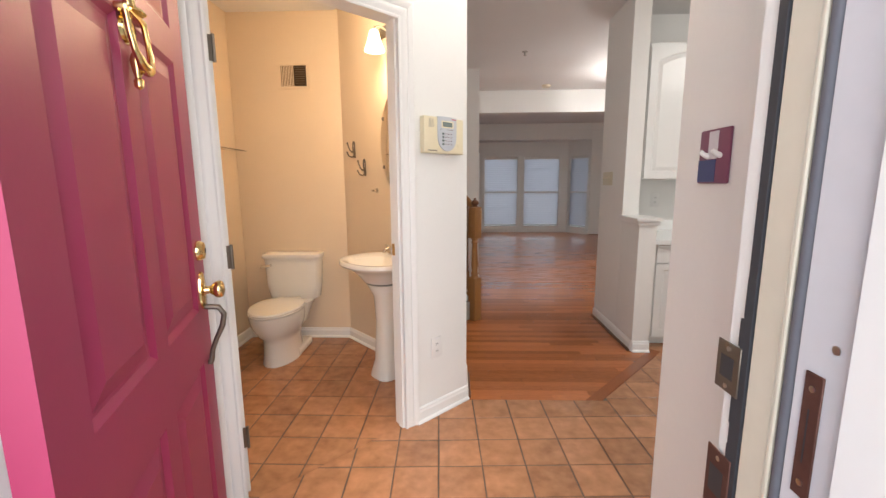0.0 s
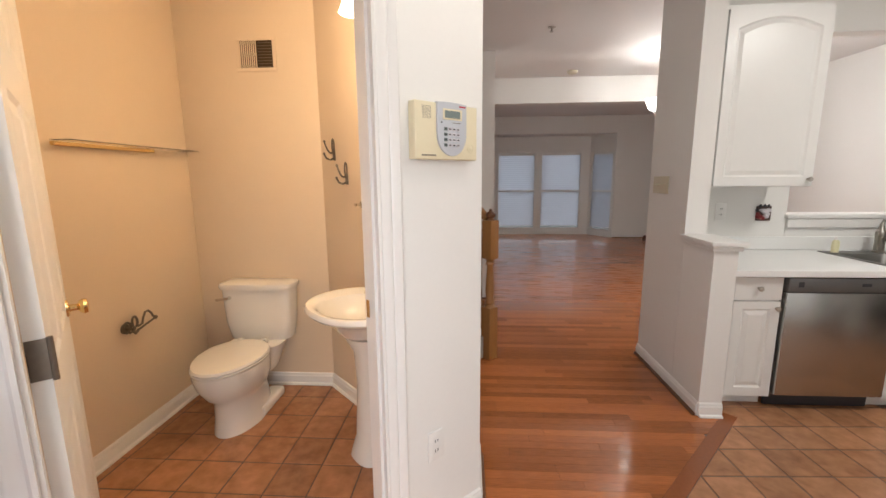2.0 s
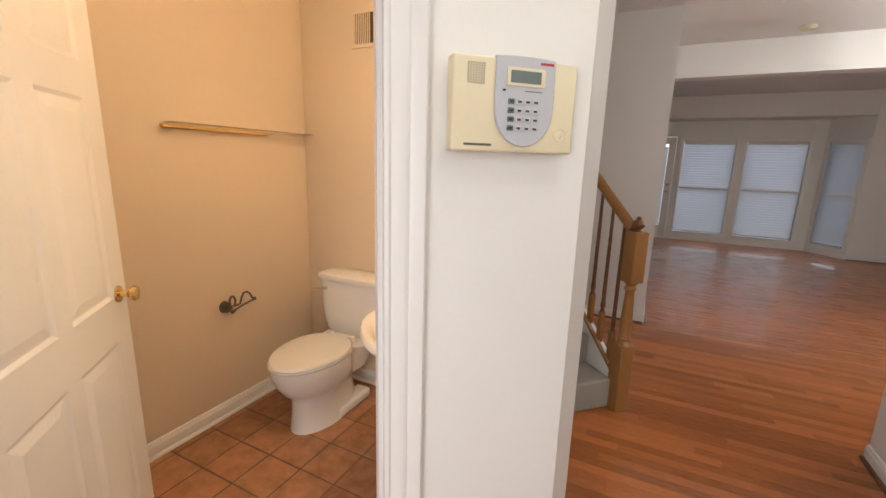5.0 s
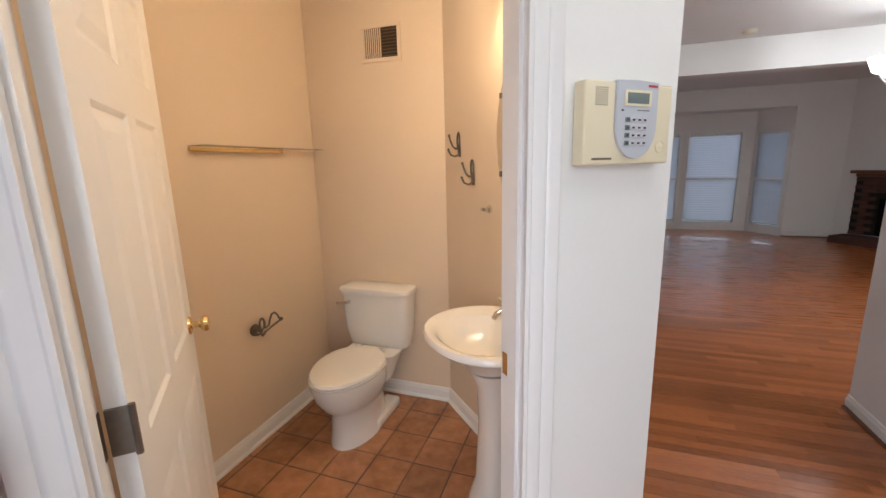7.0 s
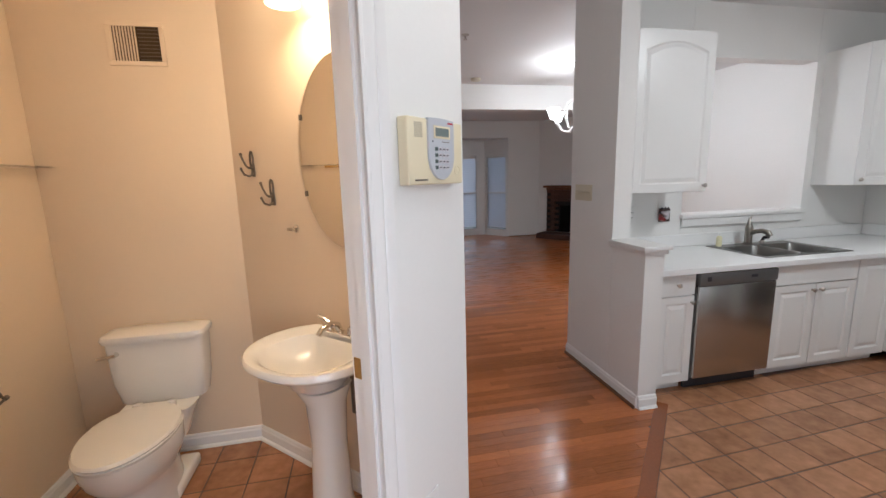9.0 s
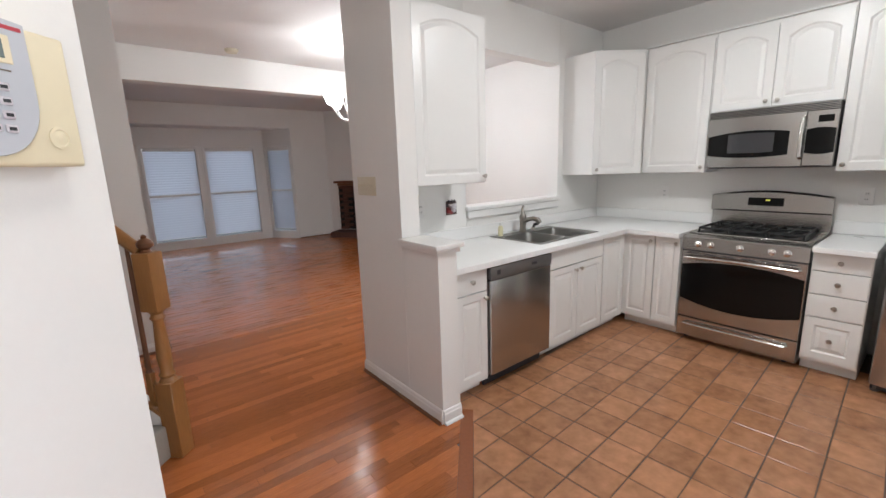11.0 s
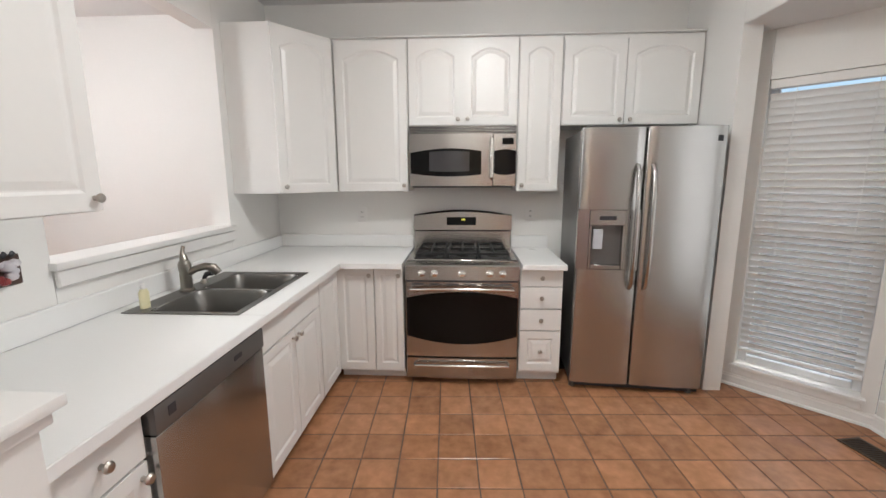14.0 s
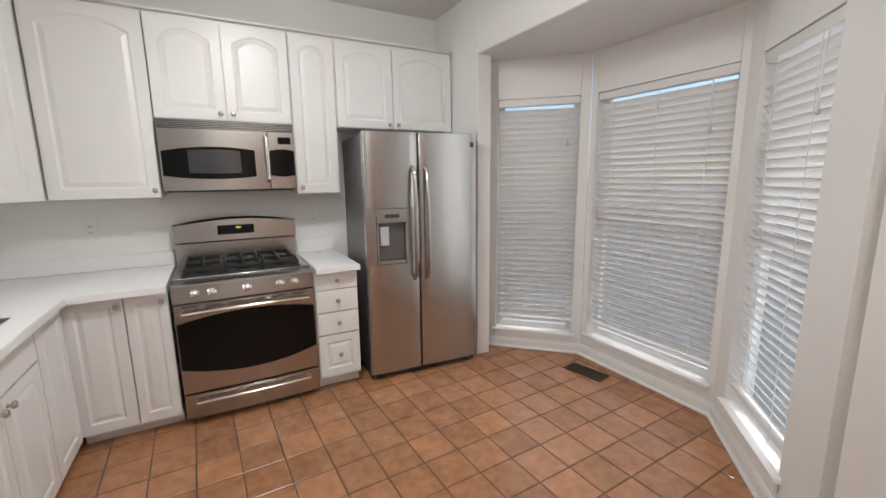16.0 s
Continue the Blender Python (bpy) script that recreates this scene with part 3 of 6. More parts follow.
# ---- kitchen cabinets ----
def cabinet(name, m, w, z0, z1, depth, fronts, label, group, toe=0.0, category="cabinet", body_top=None):
    """fronts: (kind, x0, z0, x1, z1, knob_x, knob_z, arch) with the front facing -y, its doors 2 cm proud of the body."""
    c = thing(name, m, label, category, group)
    part("body", box(B(), 0.001, 0.02, z0 + toe, w - 0.001, depth, body_top or z1, 0.001), CABINET, c)
    if toe:
        part("toe_kick", box(B(), 0.001, 0.085, 0.001, w - 0.001, depth, toe - 0.001), CABINET, c)
    for kind, x0, a, x1, b, kx, kz, arch in fronts:
        fw, fh = x1 - x0, b - a
        bm = B()
        e = min(0.055, fw * 0.2)
        if kind == "drawer":
            slab_front(bm, fw, fh, [])
        elif kind == "drawer_panel":
            slab_front(bm, fw, fh, [(0.05, 0.05, fw - 0.05, fh - 0.05, 0)])
        else:
            slab_front(bm, fw, fh, [(e, 0.055, fw - e, fh - 0.045, arch)])
        d = part("drawer_front" if kind.startswith("drawer") else "door", bm, CABINET, c, m=pose(x0, 0, a), smooth=False)
        if kx is not None:
            knob(d, kx - x0, 0, kz - a, NICKEL, 0.0155, "satin nickel knob")
    return c


UP0, UP1 = 1.325, 2.385
EAST = lambda x, y: pose(x, y, 0, 0, 0, -90)
g = "white wall cabinets"
ux = 4.235
wl = "white raised-panel wall cabinet with an arched door"
cabinet("wall_cabinet", EAST(ux, 3.305), 0.53, UP0, UP1, 0.283, [("door", 0.012, UP0 + 0.004, 0.522, UP1 - 0.03, 0.497, UP0 + 0.045, 0.06)], wl, g)
cabinet("wall_cabinet", EAST(ux, 2.772), 0.78, 1.79, UP1, 0.283, [("door", 0.006, 1.795, 0.386, UP1 - 0.03, 0.355, 1.835, 0.055), ("door", 0.392, 1.795, 0.772, UP1 - 0.03, 0.425, 1.835, 0.055)],
        "white double-door wall cabinet above the microwave", g)
cabinet("wall_cabinet", EAST(ux, 1.990), 0.30, UP0, UP1, 0.283, [("door", 0.006, UP0 + 0.004, 0.294, UP1 - 0.03, 0.035, UP0 + 0.045, 0.045)], wl, g)
cabinet("wall_cabinet", EAST(ux, 1.688), 0.938, 1.785, UP1, 0.283, [("door", 0.006, 1.79, 0.425, UP1 - 0.03, 0.395, 1.82, 0.055), ("door", 0.431, 1.79, 0.930, UP1 - 0.03, 0.465, 1.82, 0.055)],
        "white double-door wall cabinet above the refrigerator", g)
cabinet("wall_cabinet", pose(1.863, 3.53, 0), 0.60, UP0, UP1, 0.368, [("door", 0.006, UP0 + 0.006, 0.592, UP1 - 0.03, 0.565, UP0 + 0.045, 0.06)], "white wall cabinet with an arched door beside the serving opening", g)
# corner cabinet
corner = thing("corner_cabinet", pose(0, 0, 0), "white diagonal corner wall cabinet", "cabinet", g)
part("body", prism(B(), [(3.875, 3.898), (3.875, 3.585), (4.222, 3.315), (4.518, 3.315), (4.518, 3.898)], UP0, UP1), CABINET, corner)
dl = math.hypot(4.235 - 3.875, 3.307 - 3.585)
ang = math.degrees(math.atan2(3.307 - 3.585, 4.235 - 3.875))
d = part("door", slab_front(B(), dl - 0.02, UP1 - 0.03 - UP0 - 0.004, [(0.055, 0.055, dl - 0.075, UP1 - 0.03 - UP0 - 0.05, 0.055)]), CABINET, corner, m=pose(3.875 - 0.012, 3.585 - 0.012, UP0 + 0.004, 0, 0, ang), smooth=False)
knob(d, 0.035, 0, 0.04, NICKEL, 0.0155, "satin nickel knob")
# crown strip along the tops
trim = thing("cabinet_crown", pose(0, 0, UP1 + 0.001), "narrow white crown strip along the wall cabinets", "trim", kind="structure")
part("crown_strip", box(B(), 4.222, 0.750, 0, 4.30, 3.30, 0.012, 0.003), CABINET, trim)

CT = 0.865  # worktop height
bg = "white base cabinets"
fz0, fz1 = 0.085, CT - 0.038
cabinet("base_cabinet", pose(1.825, 3.225, 0), 0.322, 0, fz1, 0.60,
        [("drawer", 0.055, 0.685, 0.316, fz1 - 0.004, 0.185, 0.755, 0), ("door", 0.055, fz0, 0.316, 0.675, 0.295, 0.635, 0)], "narrow white base cabinet with one drawer over a door", bg, toe=0.08)
cabinet("base_cabinet", pose(2.770, 3.225, 0), 0.73, 0, fz1, 0.66,
        [("drawer", 0.006, 0.685, 0.724, fz1 - 0.004, None, None, 0), ("door", 0.006, fz0, 0.362, 0.675, 0.33, 0.635, 0), ("door", 0.368, fz0, 0.724, 0.675, 0.40, 0.635, 0)],
        "white sink base cabinet with two raised-panel doors", bg, toe=0.08, body_top=0.66)
cabinet("base_cabinet", pose(3.502, 3.225, 0), 0.372, 0, fz1, 0.60, [("door", 0.004, fz0, 0.345, fz1 - 0.004, None, None, 0)], "white corner base panel beside the sink cabinet", bg, toe=0.08)
cabinet("base_cabinet", EAST(3.88, 3.245), 0.465, 0, fz1, 0.62,
        [("door", 0.0, fz0, 0.262, fz1 - 0.004, 0.235, 0.775, 0), ("door", 0.270, fz0, 0.461, fz1 - 0.004, 0.435, 0.775, 0)], "white base cabinet with two narrow doors beside the range", bg, toe=0.08)
cabinet("base_cabinet", EAST(3.88, 1.988), 0.285, 0, fz1, 0.62,
        [("drawer", 0.006, 0.71, 0.279, fz1 - 0.004, 0.142, 0.767, 0), ("drawer", 0.006, 0.555, 0.279, 0.70, 0.142, 0.628, 0), ("drawer", 0.006, 0.40, 0.279, 0.545, 0.142, 0.472, 0),
         ("drawer_panel", 0.006, fz0 + 0.02, 0.279, 0.39, 0.142, 0.25, 0)], "narrow white drawer base with four drawers", bg, toe=0.08)

# worktop: one L-shaped sheet round the sink, with its upstand
top = thing("worktop", pose(0, 0, CT - 0.037), "white laminate L-shaped kitchen worktop with upstand", "worktop")
SX0, SX1, SY0, SY1 = 2.775, 3.545, 3.30, 3.815
for a in ((1.823, 3.195, SX0 + 0.01, 3.897), (SX1 - 0.01, 3.195, 4.517, 3.897), (SX0 + 0.012, 3.195, SX1 - 0.012, SY0 + 0.01), (SX0 + 0.012, SY1 - 0.01, SX1 - 0.012, 3.897)):
    part("slab", box(B(), a[0], a[1], 0, a[2], a[3], 0.037), COUNTER, top, smooth=False)
part("slab", box(B(), 3.825, 2.778, 0, 4.517, 3.194, 0.037), COUNTER, top, smooth=False)
part("slab", box(B(), 3.825, 1.695, 0, 4.517, 1.985, 0.037, 0.003), COUNTER, top, smooth=False)
part("upstand", box(B(), 1.823, 3.877, 0.038, 4.495, 3.898, 0.135, 0.004), COUNTER, top)
part("upstand", box(B(), 4.497, 2.778, 0.038, 4.518, 3.898, 0.135, 0.004), COUNTER, top)
part("upstand", box(B(), 4.497, 1.695, 0.038, 4.518, 1.985, 0.135, 0.004), COUNTER, top)
part("front_edge", box(B(), 1.823, 3.190, 0.0005, 3.82, 3.1945, 0.0365, 0.002), COUNTER, top)

# brown raw edge together with the shadow gap, both put in as dark strips
part("underside_strip", box(B(), 3.8705, 2.785, -0.0065, 3.8765, 3.215, -0.0005), DARKOAK, top, "dark strip for the raw edge and shadow gap under the worktop", smooth=False)
part("underside_strip", box(B(), 1.885, 3.2155, -0.0065, 3.86, 3.2215, -0.0005), DARKOAK, top, "dark strip for the raw edge and shadow gap under the worktop", smooth=False)

# sink
sk = thing("kitchen_sink", pose(0, 0, CT), "stainless steel double-bowl drop-in sink", "sink")


def basin(x0, y0, x1, y1, depth):
    bm = B()
    cx, cy, rx, ry = (x0 + x1) / 2, (y0 + y1) / 2, (x1 - x0) / 2, (y1 - y0) / 2
    loft(bm, [oval(cx, cy, 0.004, rx, ry, 28, 7), oval(cx, cy, -0.012, rx - 0.008, ry - 0.008, 28, 6), oval(cx, cy, -depth * 0.9, rx - 0.02, ry - 0.02, 28, 5),
              oval(cx, cy, -depth, rx - 0.05, ry - 0.05, 28, 4), oval(cx, cy, -depth, 0.03, 0.03, 28, 2)], cap=False)
    return bm


mid = (SX0 + SX1) / 2
part("bowl", basin(SX0 + 0.03, SY0 + 0.03, mid - 0.012, SY1 - 0.10, 0.17), SINKSTEEL, sk)
part("bowl", basin(mid + 0.012, SY0 + 0.03, SX1 - 0.052, SY1 - 0.10, 0.17), SINKSTEEL, sk)
for a in ((SX0, SY0, SX1, SY0 + 0.031), (SX0, SY1 - 0.101, SX1, SY1), (SX0, SY0 + 0.031, SX0 + 0.031, SY1 - 0.101), (SX1 - 0.053, SY0 + 0.031, SX1, SY1 - 0.101), (mid - 0.013, SY0 + 0.031, mid + 0.013, SY1 - 0.101)):
    part("rim", box(B(), a[0], a[1], 0.001, a[2], a[3], 0.0055, 0.0015), SINKSTEEL, sk)
for cx in ((SX0 + 0.03 + mid - 0.012) / 2, (SX1 - 0.052 + mid + 0.012) / 2):
    part("drain", turned(B(), [(0.035, -0.168), (0.035, -0.165), (0.028, -0.164), (0.02, -0.167)], 16, (cx, (SY0 + SY1 - 0.07) / 2, 0)), CHROME, sk)
fc = thing("kitchen_faucet", pose(3.13, SY1 - 0.05, CT + 0.006), "worn brushed nickel single-lever kitchen faucet", "faucet")
part("base", turned(B(), [(0.036, 0), (0.036, 0.008), (0.029, 0.014), (0.027, 0.09), (0.030, 0.115), (0.030, 0.135), (0.024, 0.150), (0.014, 0.158)], 18), FAUCET, fc)
part("spout", tube(B(), [(0.0, -0.012, 0.085), (0.012, -0.045, 0.108), (0.030, -0.085, 0.118), (0.046, -0.120, 0.108), (0.054, -0.138, 0.078)], [0.017, 0.018, 0.019, 0.023, 0.020], 12), FAUCET, fc)
part("lever", tube(B(), [(0, 0, 0.152), (0.002, 0.004, 0.172), (0.006, 0.010, 0.190), (0.016, 0.012, 0.212), (0.020, 0.010, 0.222)], [0.020, 0.017, 0.011, 0.009, 0.010], 10), FAUCET, fc)
sp = thing("side_sprayer", pose(3.27, SY1 - 0.05, CT + 0.006), "black-tipped sink side sprayer", "sprayer")
part("holder", turned(B(), [(0.02, 0), (0.02, 0.01), (0.012, 0.025)], 12), NICKEL, sp)
part("nozzle", tube(B(), [(0, 0, 0.025), (0.0, -0.015, 0.05), (0.0, -0.05, 0.058)], [0.011, 0.013, 0.015], 8), DARK, sp, "black spray head")
sb = thing("soap_bottle", pose(2.845, SY1 - 0.055, CT + 0.006), "clear soap bottle with yellow liquid by the sink", "soap bottle")
part("bottle", loft(B(), [oval(0, 0, 0, 0.024, 0.016), oval(0, 0, 0.07, 0.024, 0.016), oval(0, 0, 0.085, 0.012, 0.012)]), SOAP, sb)
part("cap", turned(B(), [(0.011, 0.086), (0.011, 0.105), (0.004, 0.11)], 12), TRIM, sb, "white cap")

# ---- appliances ----
rg = thing("gas_range", EAST(3.865, 2.765), "stainless steel freestanding gas range", "range")
W = 0.77
part("body", box(B(), 0.002, 0.03, 0.03, W - 0.002, 0.64, 0.855, 0.003), STEEL_DARK, rg, "dark steel body")
for x in (0.05, W - 0.08):
    part("foot", turned(B(), [(0.018, 0.0), (0.018, 0.03)], 10, (x, 0.10, 0)), DARK, rg)


def bowed(x0, x1, z0, z1, y, bulge, n=10, thick=0.03, top_arc=0.0, low_arc=0.0):
    """A panel facing -y, bowed outwards, its upper and lower edges curved."""
    bm = B()
    front, back = [], []
    for k in range(n + 1):
        a = k / n
        x = x0 + (x1 - x0) * a
        c = 1 - (2 * a - 1) ** 2
        front.append([(x, y - bulge * c, z0 + low_arc * c), (x, y - bulge * c, z1 + top_arc * c), (x, y + thick, z1 + top_arc * c), (x, y + thick, z0 + low_arc * c)])
    return loft(bm, front)


part("drawer_panel", bowed(0.004, W - 0.004, 0.045, 0.192, 0.004, 0.012), STEEL, rg)
part("oven_door", bowed(0.004, W - 0.004, 0.205, 0.735, 0.004, 0.012), STEEL, rg)
part("oven_window", bowed(0.010, W - 0.010, 0.355, 0.625, -0.001, 0.0126, 20, 0.02, 0.045, -0.055), BLACK, rg, "black curved oven glass")
part("oven_handle", tube(B(), [(0.04, 0.005, 0.69), (0.045, -0.045, 0.69), (0.2, -0.060, 0.698), (W / 2, -0.064, 0.701), (W - 0.2, -0.060, 0.698), (W - 0.045, -0.045, 0.69), (W - 0.04, 0.005, 0.69)], 0.011, 10), CHROME, rg, "polished bar handle")
part("drawer_handle", tube(B(), [(0.06, 0.005, 0.150), (0.065, -0.035, 0.150), (W / 2, -0.050, 0.155), (W - 0.065, -0.035, 0.150), (W - 0.06, 0.005, 0.150)], 0.010, 10), CHROME, rg, "polished bar handle")
bm = B()
loft(bm, [[(x, -0.006, 0.748), (x, 0.0, 0.84), (x, 0.02, 0.856), (x, 0.10, 0.858), (x, 0.10, 0.748)] for x in (0.002, W - 0.002)])
part("control_panel", bm, STEEL, rg)
part("door_vent", box(B(), 0.006, -0.003, 0.737, W - 0.006, 0.02, 0.7465), DARK, rg, "dark gap over the oven door")
for k in range(6):
    part("vent_slot", box(B(), 0.045 + k * 0.118, -0.0135, 0.719, 0.125 + k * 0.118, 0.0, 0.725), DARK, rg, "dark vent slot")
for x in (0.115, 0.20, W / 2, W - 0.20, W - 0.115):
    part("burner_knob", turned(B(), [(0.024, 0), (0.024, 0.008), (0.019, 0.012), (0.017, 0.03), (0.012, 0.034)], 14, (x, -0.002, 0.795), Matrix.Rotation(radians(86), 4, "X")), CHROME, rg)
part("cooktop", box(B(), 0.002, 0.10, 0.856, W - 0.002, 0.60, 0.868, 0.004), STEEL, rg)
part("cooktop_well", box(B(), 0.05, 0.13, 0.866, W - 0.05, 0.58, 0.871, 0.002), IRON, rg, "black enamel cooktop well")
for gx in (0.06, 0.285, 0.505):
    gw = 0.205
    for yy in (0.14, 0.355, 0.57):
        part("grate_bar", box(B(), gx, yy - 0.006, 0.893, gx + gw, yy + 0.006, 0.910, 0.003), IRON, rg)
    for xx in (gx + 0.006, gx + gw / 2, gx + gw - 0.006):
        part("grate_bar", box(B(), xx - 0.006, 0.14, 0.893, xx + 0.006, 0.57, 0.910, 0.003), IRON, rg)
    for xx in (gx + 0.006, gx + gw - 0.006):
        for yy in (0.14, 0.57):
            part("grate_foot", box(B(), xx - 0.006, yy - 0.006, 0.870, xx + 0.006, yy + 0.006, 0.8935), IRON, rg)
    for yy in (0.245, 0.465):
        part("burner", turned(B(), [(0.045, 0.870), (0.045, 0.876), (0.034, 0.880), (0.034, 0.886), (0.02, 0.888)], 16, (gx + gw / 2, yy, 0)), IRON, rg)
bm = B()
n = 14
loft(bm, [[(W * k / n, 0.600, 0.869), (W * k / n, 0.600, 1.0), (W * k / n, 0.566, 1.006), (W * k / n, 0.556, 1.016), (W * k / n, 0.560, 1.125 + 0.035 * math.sin(math.pi * k / n)), (W * k / n, 0.578, 1.137 + 0.038 * math.sin(math.pi * k / n)),
           (W * k / n, 0.635, 1.13 + 0.038 * math.sin(math.pi * k / n)), (W * k / n, 0.635, 0.869)] for k in range(n + 1)])
part("backguard", bm, STEEL, rg)
part("clock_panel", box(B(), 0.26, 0.553, 1.055, 0.49, 0.5625, 1.118, 0.002), BLACK, rg, "black clock display")
part("clock_digits", box(B(), 0.375, 0.5515, 1.094, 0.405, 0.5525, 1.106), DISPLAY, rg, "lit yellow clock digits")

mw = thing("microwave", EAST(4.195, 2.767), "stainless steel over-range microwave", "microwave")
W = 0.77
part("body", box(B(), 0.003, 0.02, 1.362, W - 0.003, 0.32, 1.786, 0.003), STEEL_DARK, mw)
part("grille_back", box(B(), 0.004, 0.012, 1.734, W - 0.004, 0.0195, 1.786), DARK, mw, "dark grille opening")
for k in range(5):
    part("grille_slat", box(B(), 0.004, 0.0, 1.7375 + k * 0.0105, W - 0.004, 0.011, 1.7430 + k * 0.0105, 0.001), STEEL, mw)
part("underside", box(B(), 0.02, 0.03, 1.354, W - 0.02, 0.31, 1.361, 0.002), DARK, mw, "dark filter panel")
part("door", bowed(0.003, 0.60, 1.365, 1.733, 0.0, 0.008, 10, 0.025), STEEL, mw)
part("door_glass", bowed(0.012, 0.575, 1.455, 1.600, -0.0005, 0.009, 16, 0.02, 0.030, -0.022), BLACK, mw, "black curved door glass")
part("door_screen", bowed(0.085, 0.50, 1.475, 1.600, -0.0025, 0.009, 16, 0.01, 0.012, -0.008), SCREEN, mw, "grey see-through screen")
part("control_panel", box(B(), 0.604, -0.002, 1.365, W - 0.003, 0.022, 1.733, 0.003), STEEL, mw)
part("keypad", bowed(0.610, W - 0.008, 1.455, 1.61, -0.004, 0.002, 8, 0.01, 0.012, -0.012), BLACK, mw, "black key panel")
part("display", box(B(), 0.665, -0.005, 1.655, 0.745, 0.0, 1.70, 0.002), BLACK, mw)
part("handle", tube(B(), [(0.592, 0.0, 1.70), (0.592, -0.035, 1.69), (0.592, -0.048, 1.56), (0.592, -0.035, 1.43), (0.592, 0.0, 1.42)], 0.013, 10), CHROME, mw, "polished vertical handle")

# refrigerator, standing slightly turned
fr = thing("refrigerator", pose(3.835, 1.648, 0, 0, 0, -94.6), "stainless steel side-by-side refrigerator with ice dispenser", "refrigerator")
W, H = 0.845, 1.725
part("body", box(B(), 0.004, 0.05, 0.045, W - 0.004, 0.66, H - 0.012, 0.004), STEEL_DARK, fr, "dark grey textured cabinet")
part("hinge_cover", box(B(), 0.02, 0.03, H - 0.012, 0.12, 0.12, H + 0.006, 0.004), STEEL_DARK, fr)
part("hinge_cover", box(B(), W - 0.12, 0.03, H - 0.012, W - 0.02, 0.12, H + 0.006, 0.004), STEEL_DARK, fr)
part("toe_grille", box(B(), 0.01, 0.04, 0.012, W - 0.01, 0.08, 0.052, 0.002), DARK, fr, "black toe grille")
for x in (0.03, W - 0.06):
    part("foot", turned(B(), [(0.022, 0.0), (0.022, 0.045)], 10, (x, 0.06, 0)), STEEL_DARK, fr)
split = 0.385


def fridge_door(x0, x1, z0, z1):
    n = 8
    bm = B()
    prof = [(x0, 0.048), (x0, 0.014), (x0 + 0.006, 0.004)] + [(x0 + 0.015 + (x1 - x0 - 0.03) * k / n, -0.006 * math.sin(math.pi * k / n)) for k in range(n + 1)] + [(x1 - 0.006, 0.004), (x1, 0.014), (x1, 0.048)]
    return loft(bm, [[(x, y, z0) for x, y in prof], [(x, y, z1) for x, y in prof]])


dx0, dx1, dz0, dz1 = 0.075, 0.295, 0.84, 1.225
for z0, z1 in ((0.055, dz0), (dz1, H)):
    part("freezer_door", fridge_door(0.004, split - 0.003, z0, z1), STEEL, fr)
part("freezer_door", box(B(), 0.004, 0.0, dz0 + 0.0005, dx0, 0.048, dz1 - 0.0005), STEEL, fr)
part("freezer_door", box(B(), dx1, 0.0, dz0 + 0.0005, split - 0.003, 0.048, dz1 - 0.0005), STEEL, fr)
part("fresh_food_door", fridge_door(split + 0.003, W - 0.004, 0.055, H), STEEL, fr)
dp = part("dispenser", box(B(), dx0 + 0.002, 0.040, dz0 + 0.002, dx1 - 0.002, 0.047, dz1 - 0.002), STEEL_DARK, fr, "dark recessed ice and water dispenser")
part("dispenser_panel", box(B(), dx0 + 0.002, -0.008, 1.125, dx1 - 0.002, 0.039, dz1 - 0.002, 0.003), STEEL, dp, "grey dispenser control panel")
part("dispenser_display", box(B(), 0.135, -0.010, 1.16, 0.235, -0.0085, 1.185), DARK, dp)
part("dispenser_frame", box(B(), dx0 + 0.002, -0.008, dz0 + 0.002, dx0 + 0.016, 0.039, 1.124, 0.002), STEEL, dp)
part("dispenser_frame", box(B(), dx1 - 0.016, -0.008, dz0 + 0.002, dx1 - 0.002, 0.039, 1.124, 0.002), STEEL, dp)
part("dispenser_tray", box(B(), dx0 + 0.017, -0.006, dz0 + 0.002, dx1 - 0.017, 0.039, dz0 + 0.03, 0.003), STEEL, dp)
part("dispenser_paddle", box(B(), 0.105, 0.012, 0.97, 0.165, 0.022, 1.10, 0.003), GREY, dp)
for x in (split - 0.045, split + 0.045):
    part("handle", tube(B(), [(x, 0.0, 1.50), (x, -0.04, 1.46), (x, -0.060, 1.30), (x, -0.066, 1.10), (x, -0.060, 0.92), (x, -0.04, 0.76), (x, 0.0, 0.72)], 0.014, 10), STEEL, fr, "long bowed steel handle")
part("badge", box(B(), W - 0.065, -0.003, 1.635, W - 0.035, 0.001, 1.67, 0.001), DARK, fr, "small dark badge")

dw = thing("dishwasher", pose(2.150, 3.213, 0), "stainless steel built-in dishwasher", "dishwasher")
W = 0.612
part("body", box(B(), 0.004, 0.03, 0.09, W - 0.004, 0.55, 0.822), STEEL_DARK, dw)
part("toe_panel", box(B(), 0.01, 0.07, 0.002, W - 0.01, 0.09, 0.10), DARK, dw, "black toe panel")
part("door", box(B(), 0.004, -0.012, 0.105, W - 0.004, 0.03, 0.735, 0.006, 2), STEEL, dw)
part("control_strip", box(B(), 0.002, -0.018, 0.738, W - 0.002, 0.03, 0.822, 0.008, 2), STEEL_DARK, dw, "dark control strip with handle lip")
part("badge", box(B(), 0.052, -0.0195, 0.77, 0.082, -0.0175, 0.80), DARK, dw)
part("indicator", box(B(), 0.39, -0.0195, 0.775, 0.44, -0.0175, 0.793), DARK, dw)

# outlets, plates and small pieces on the kitchen walls


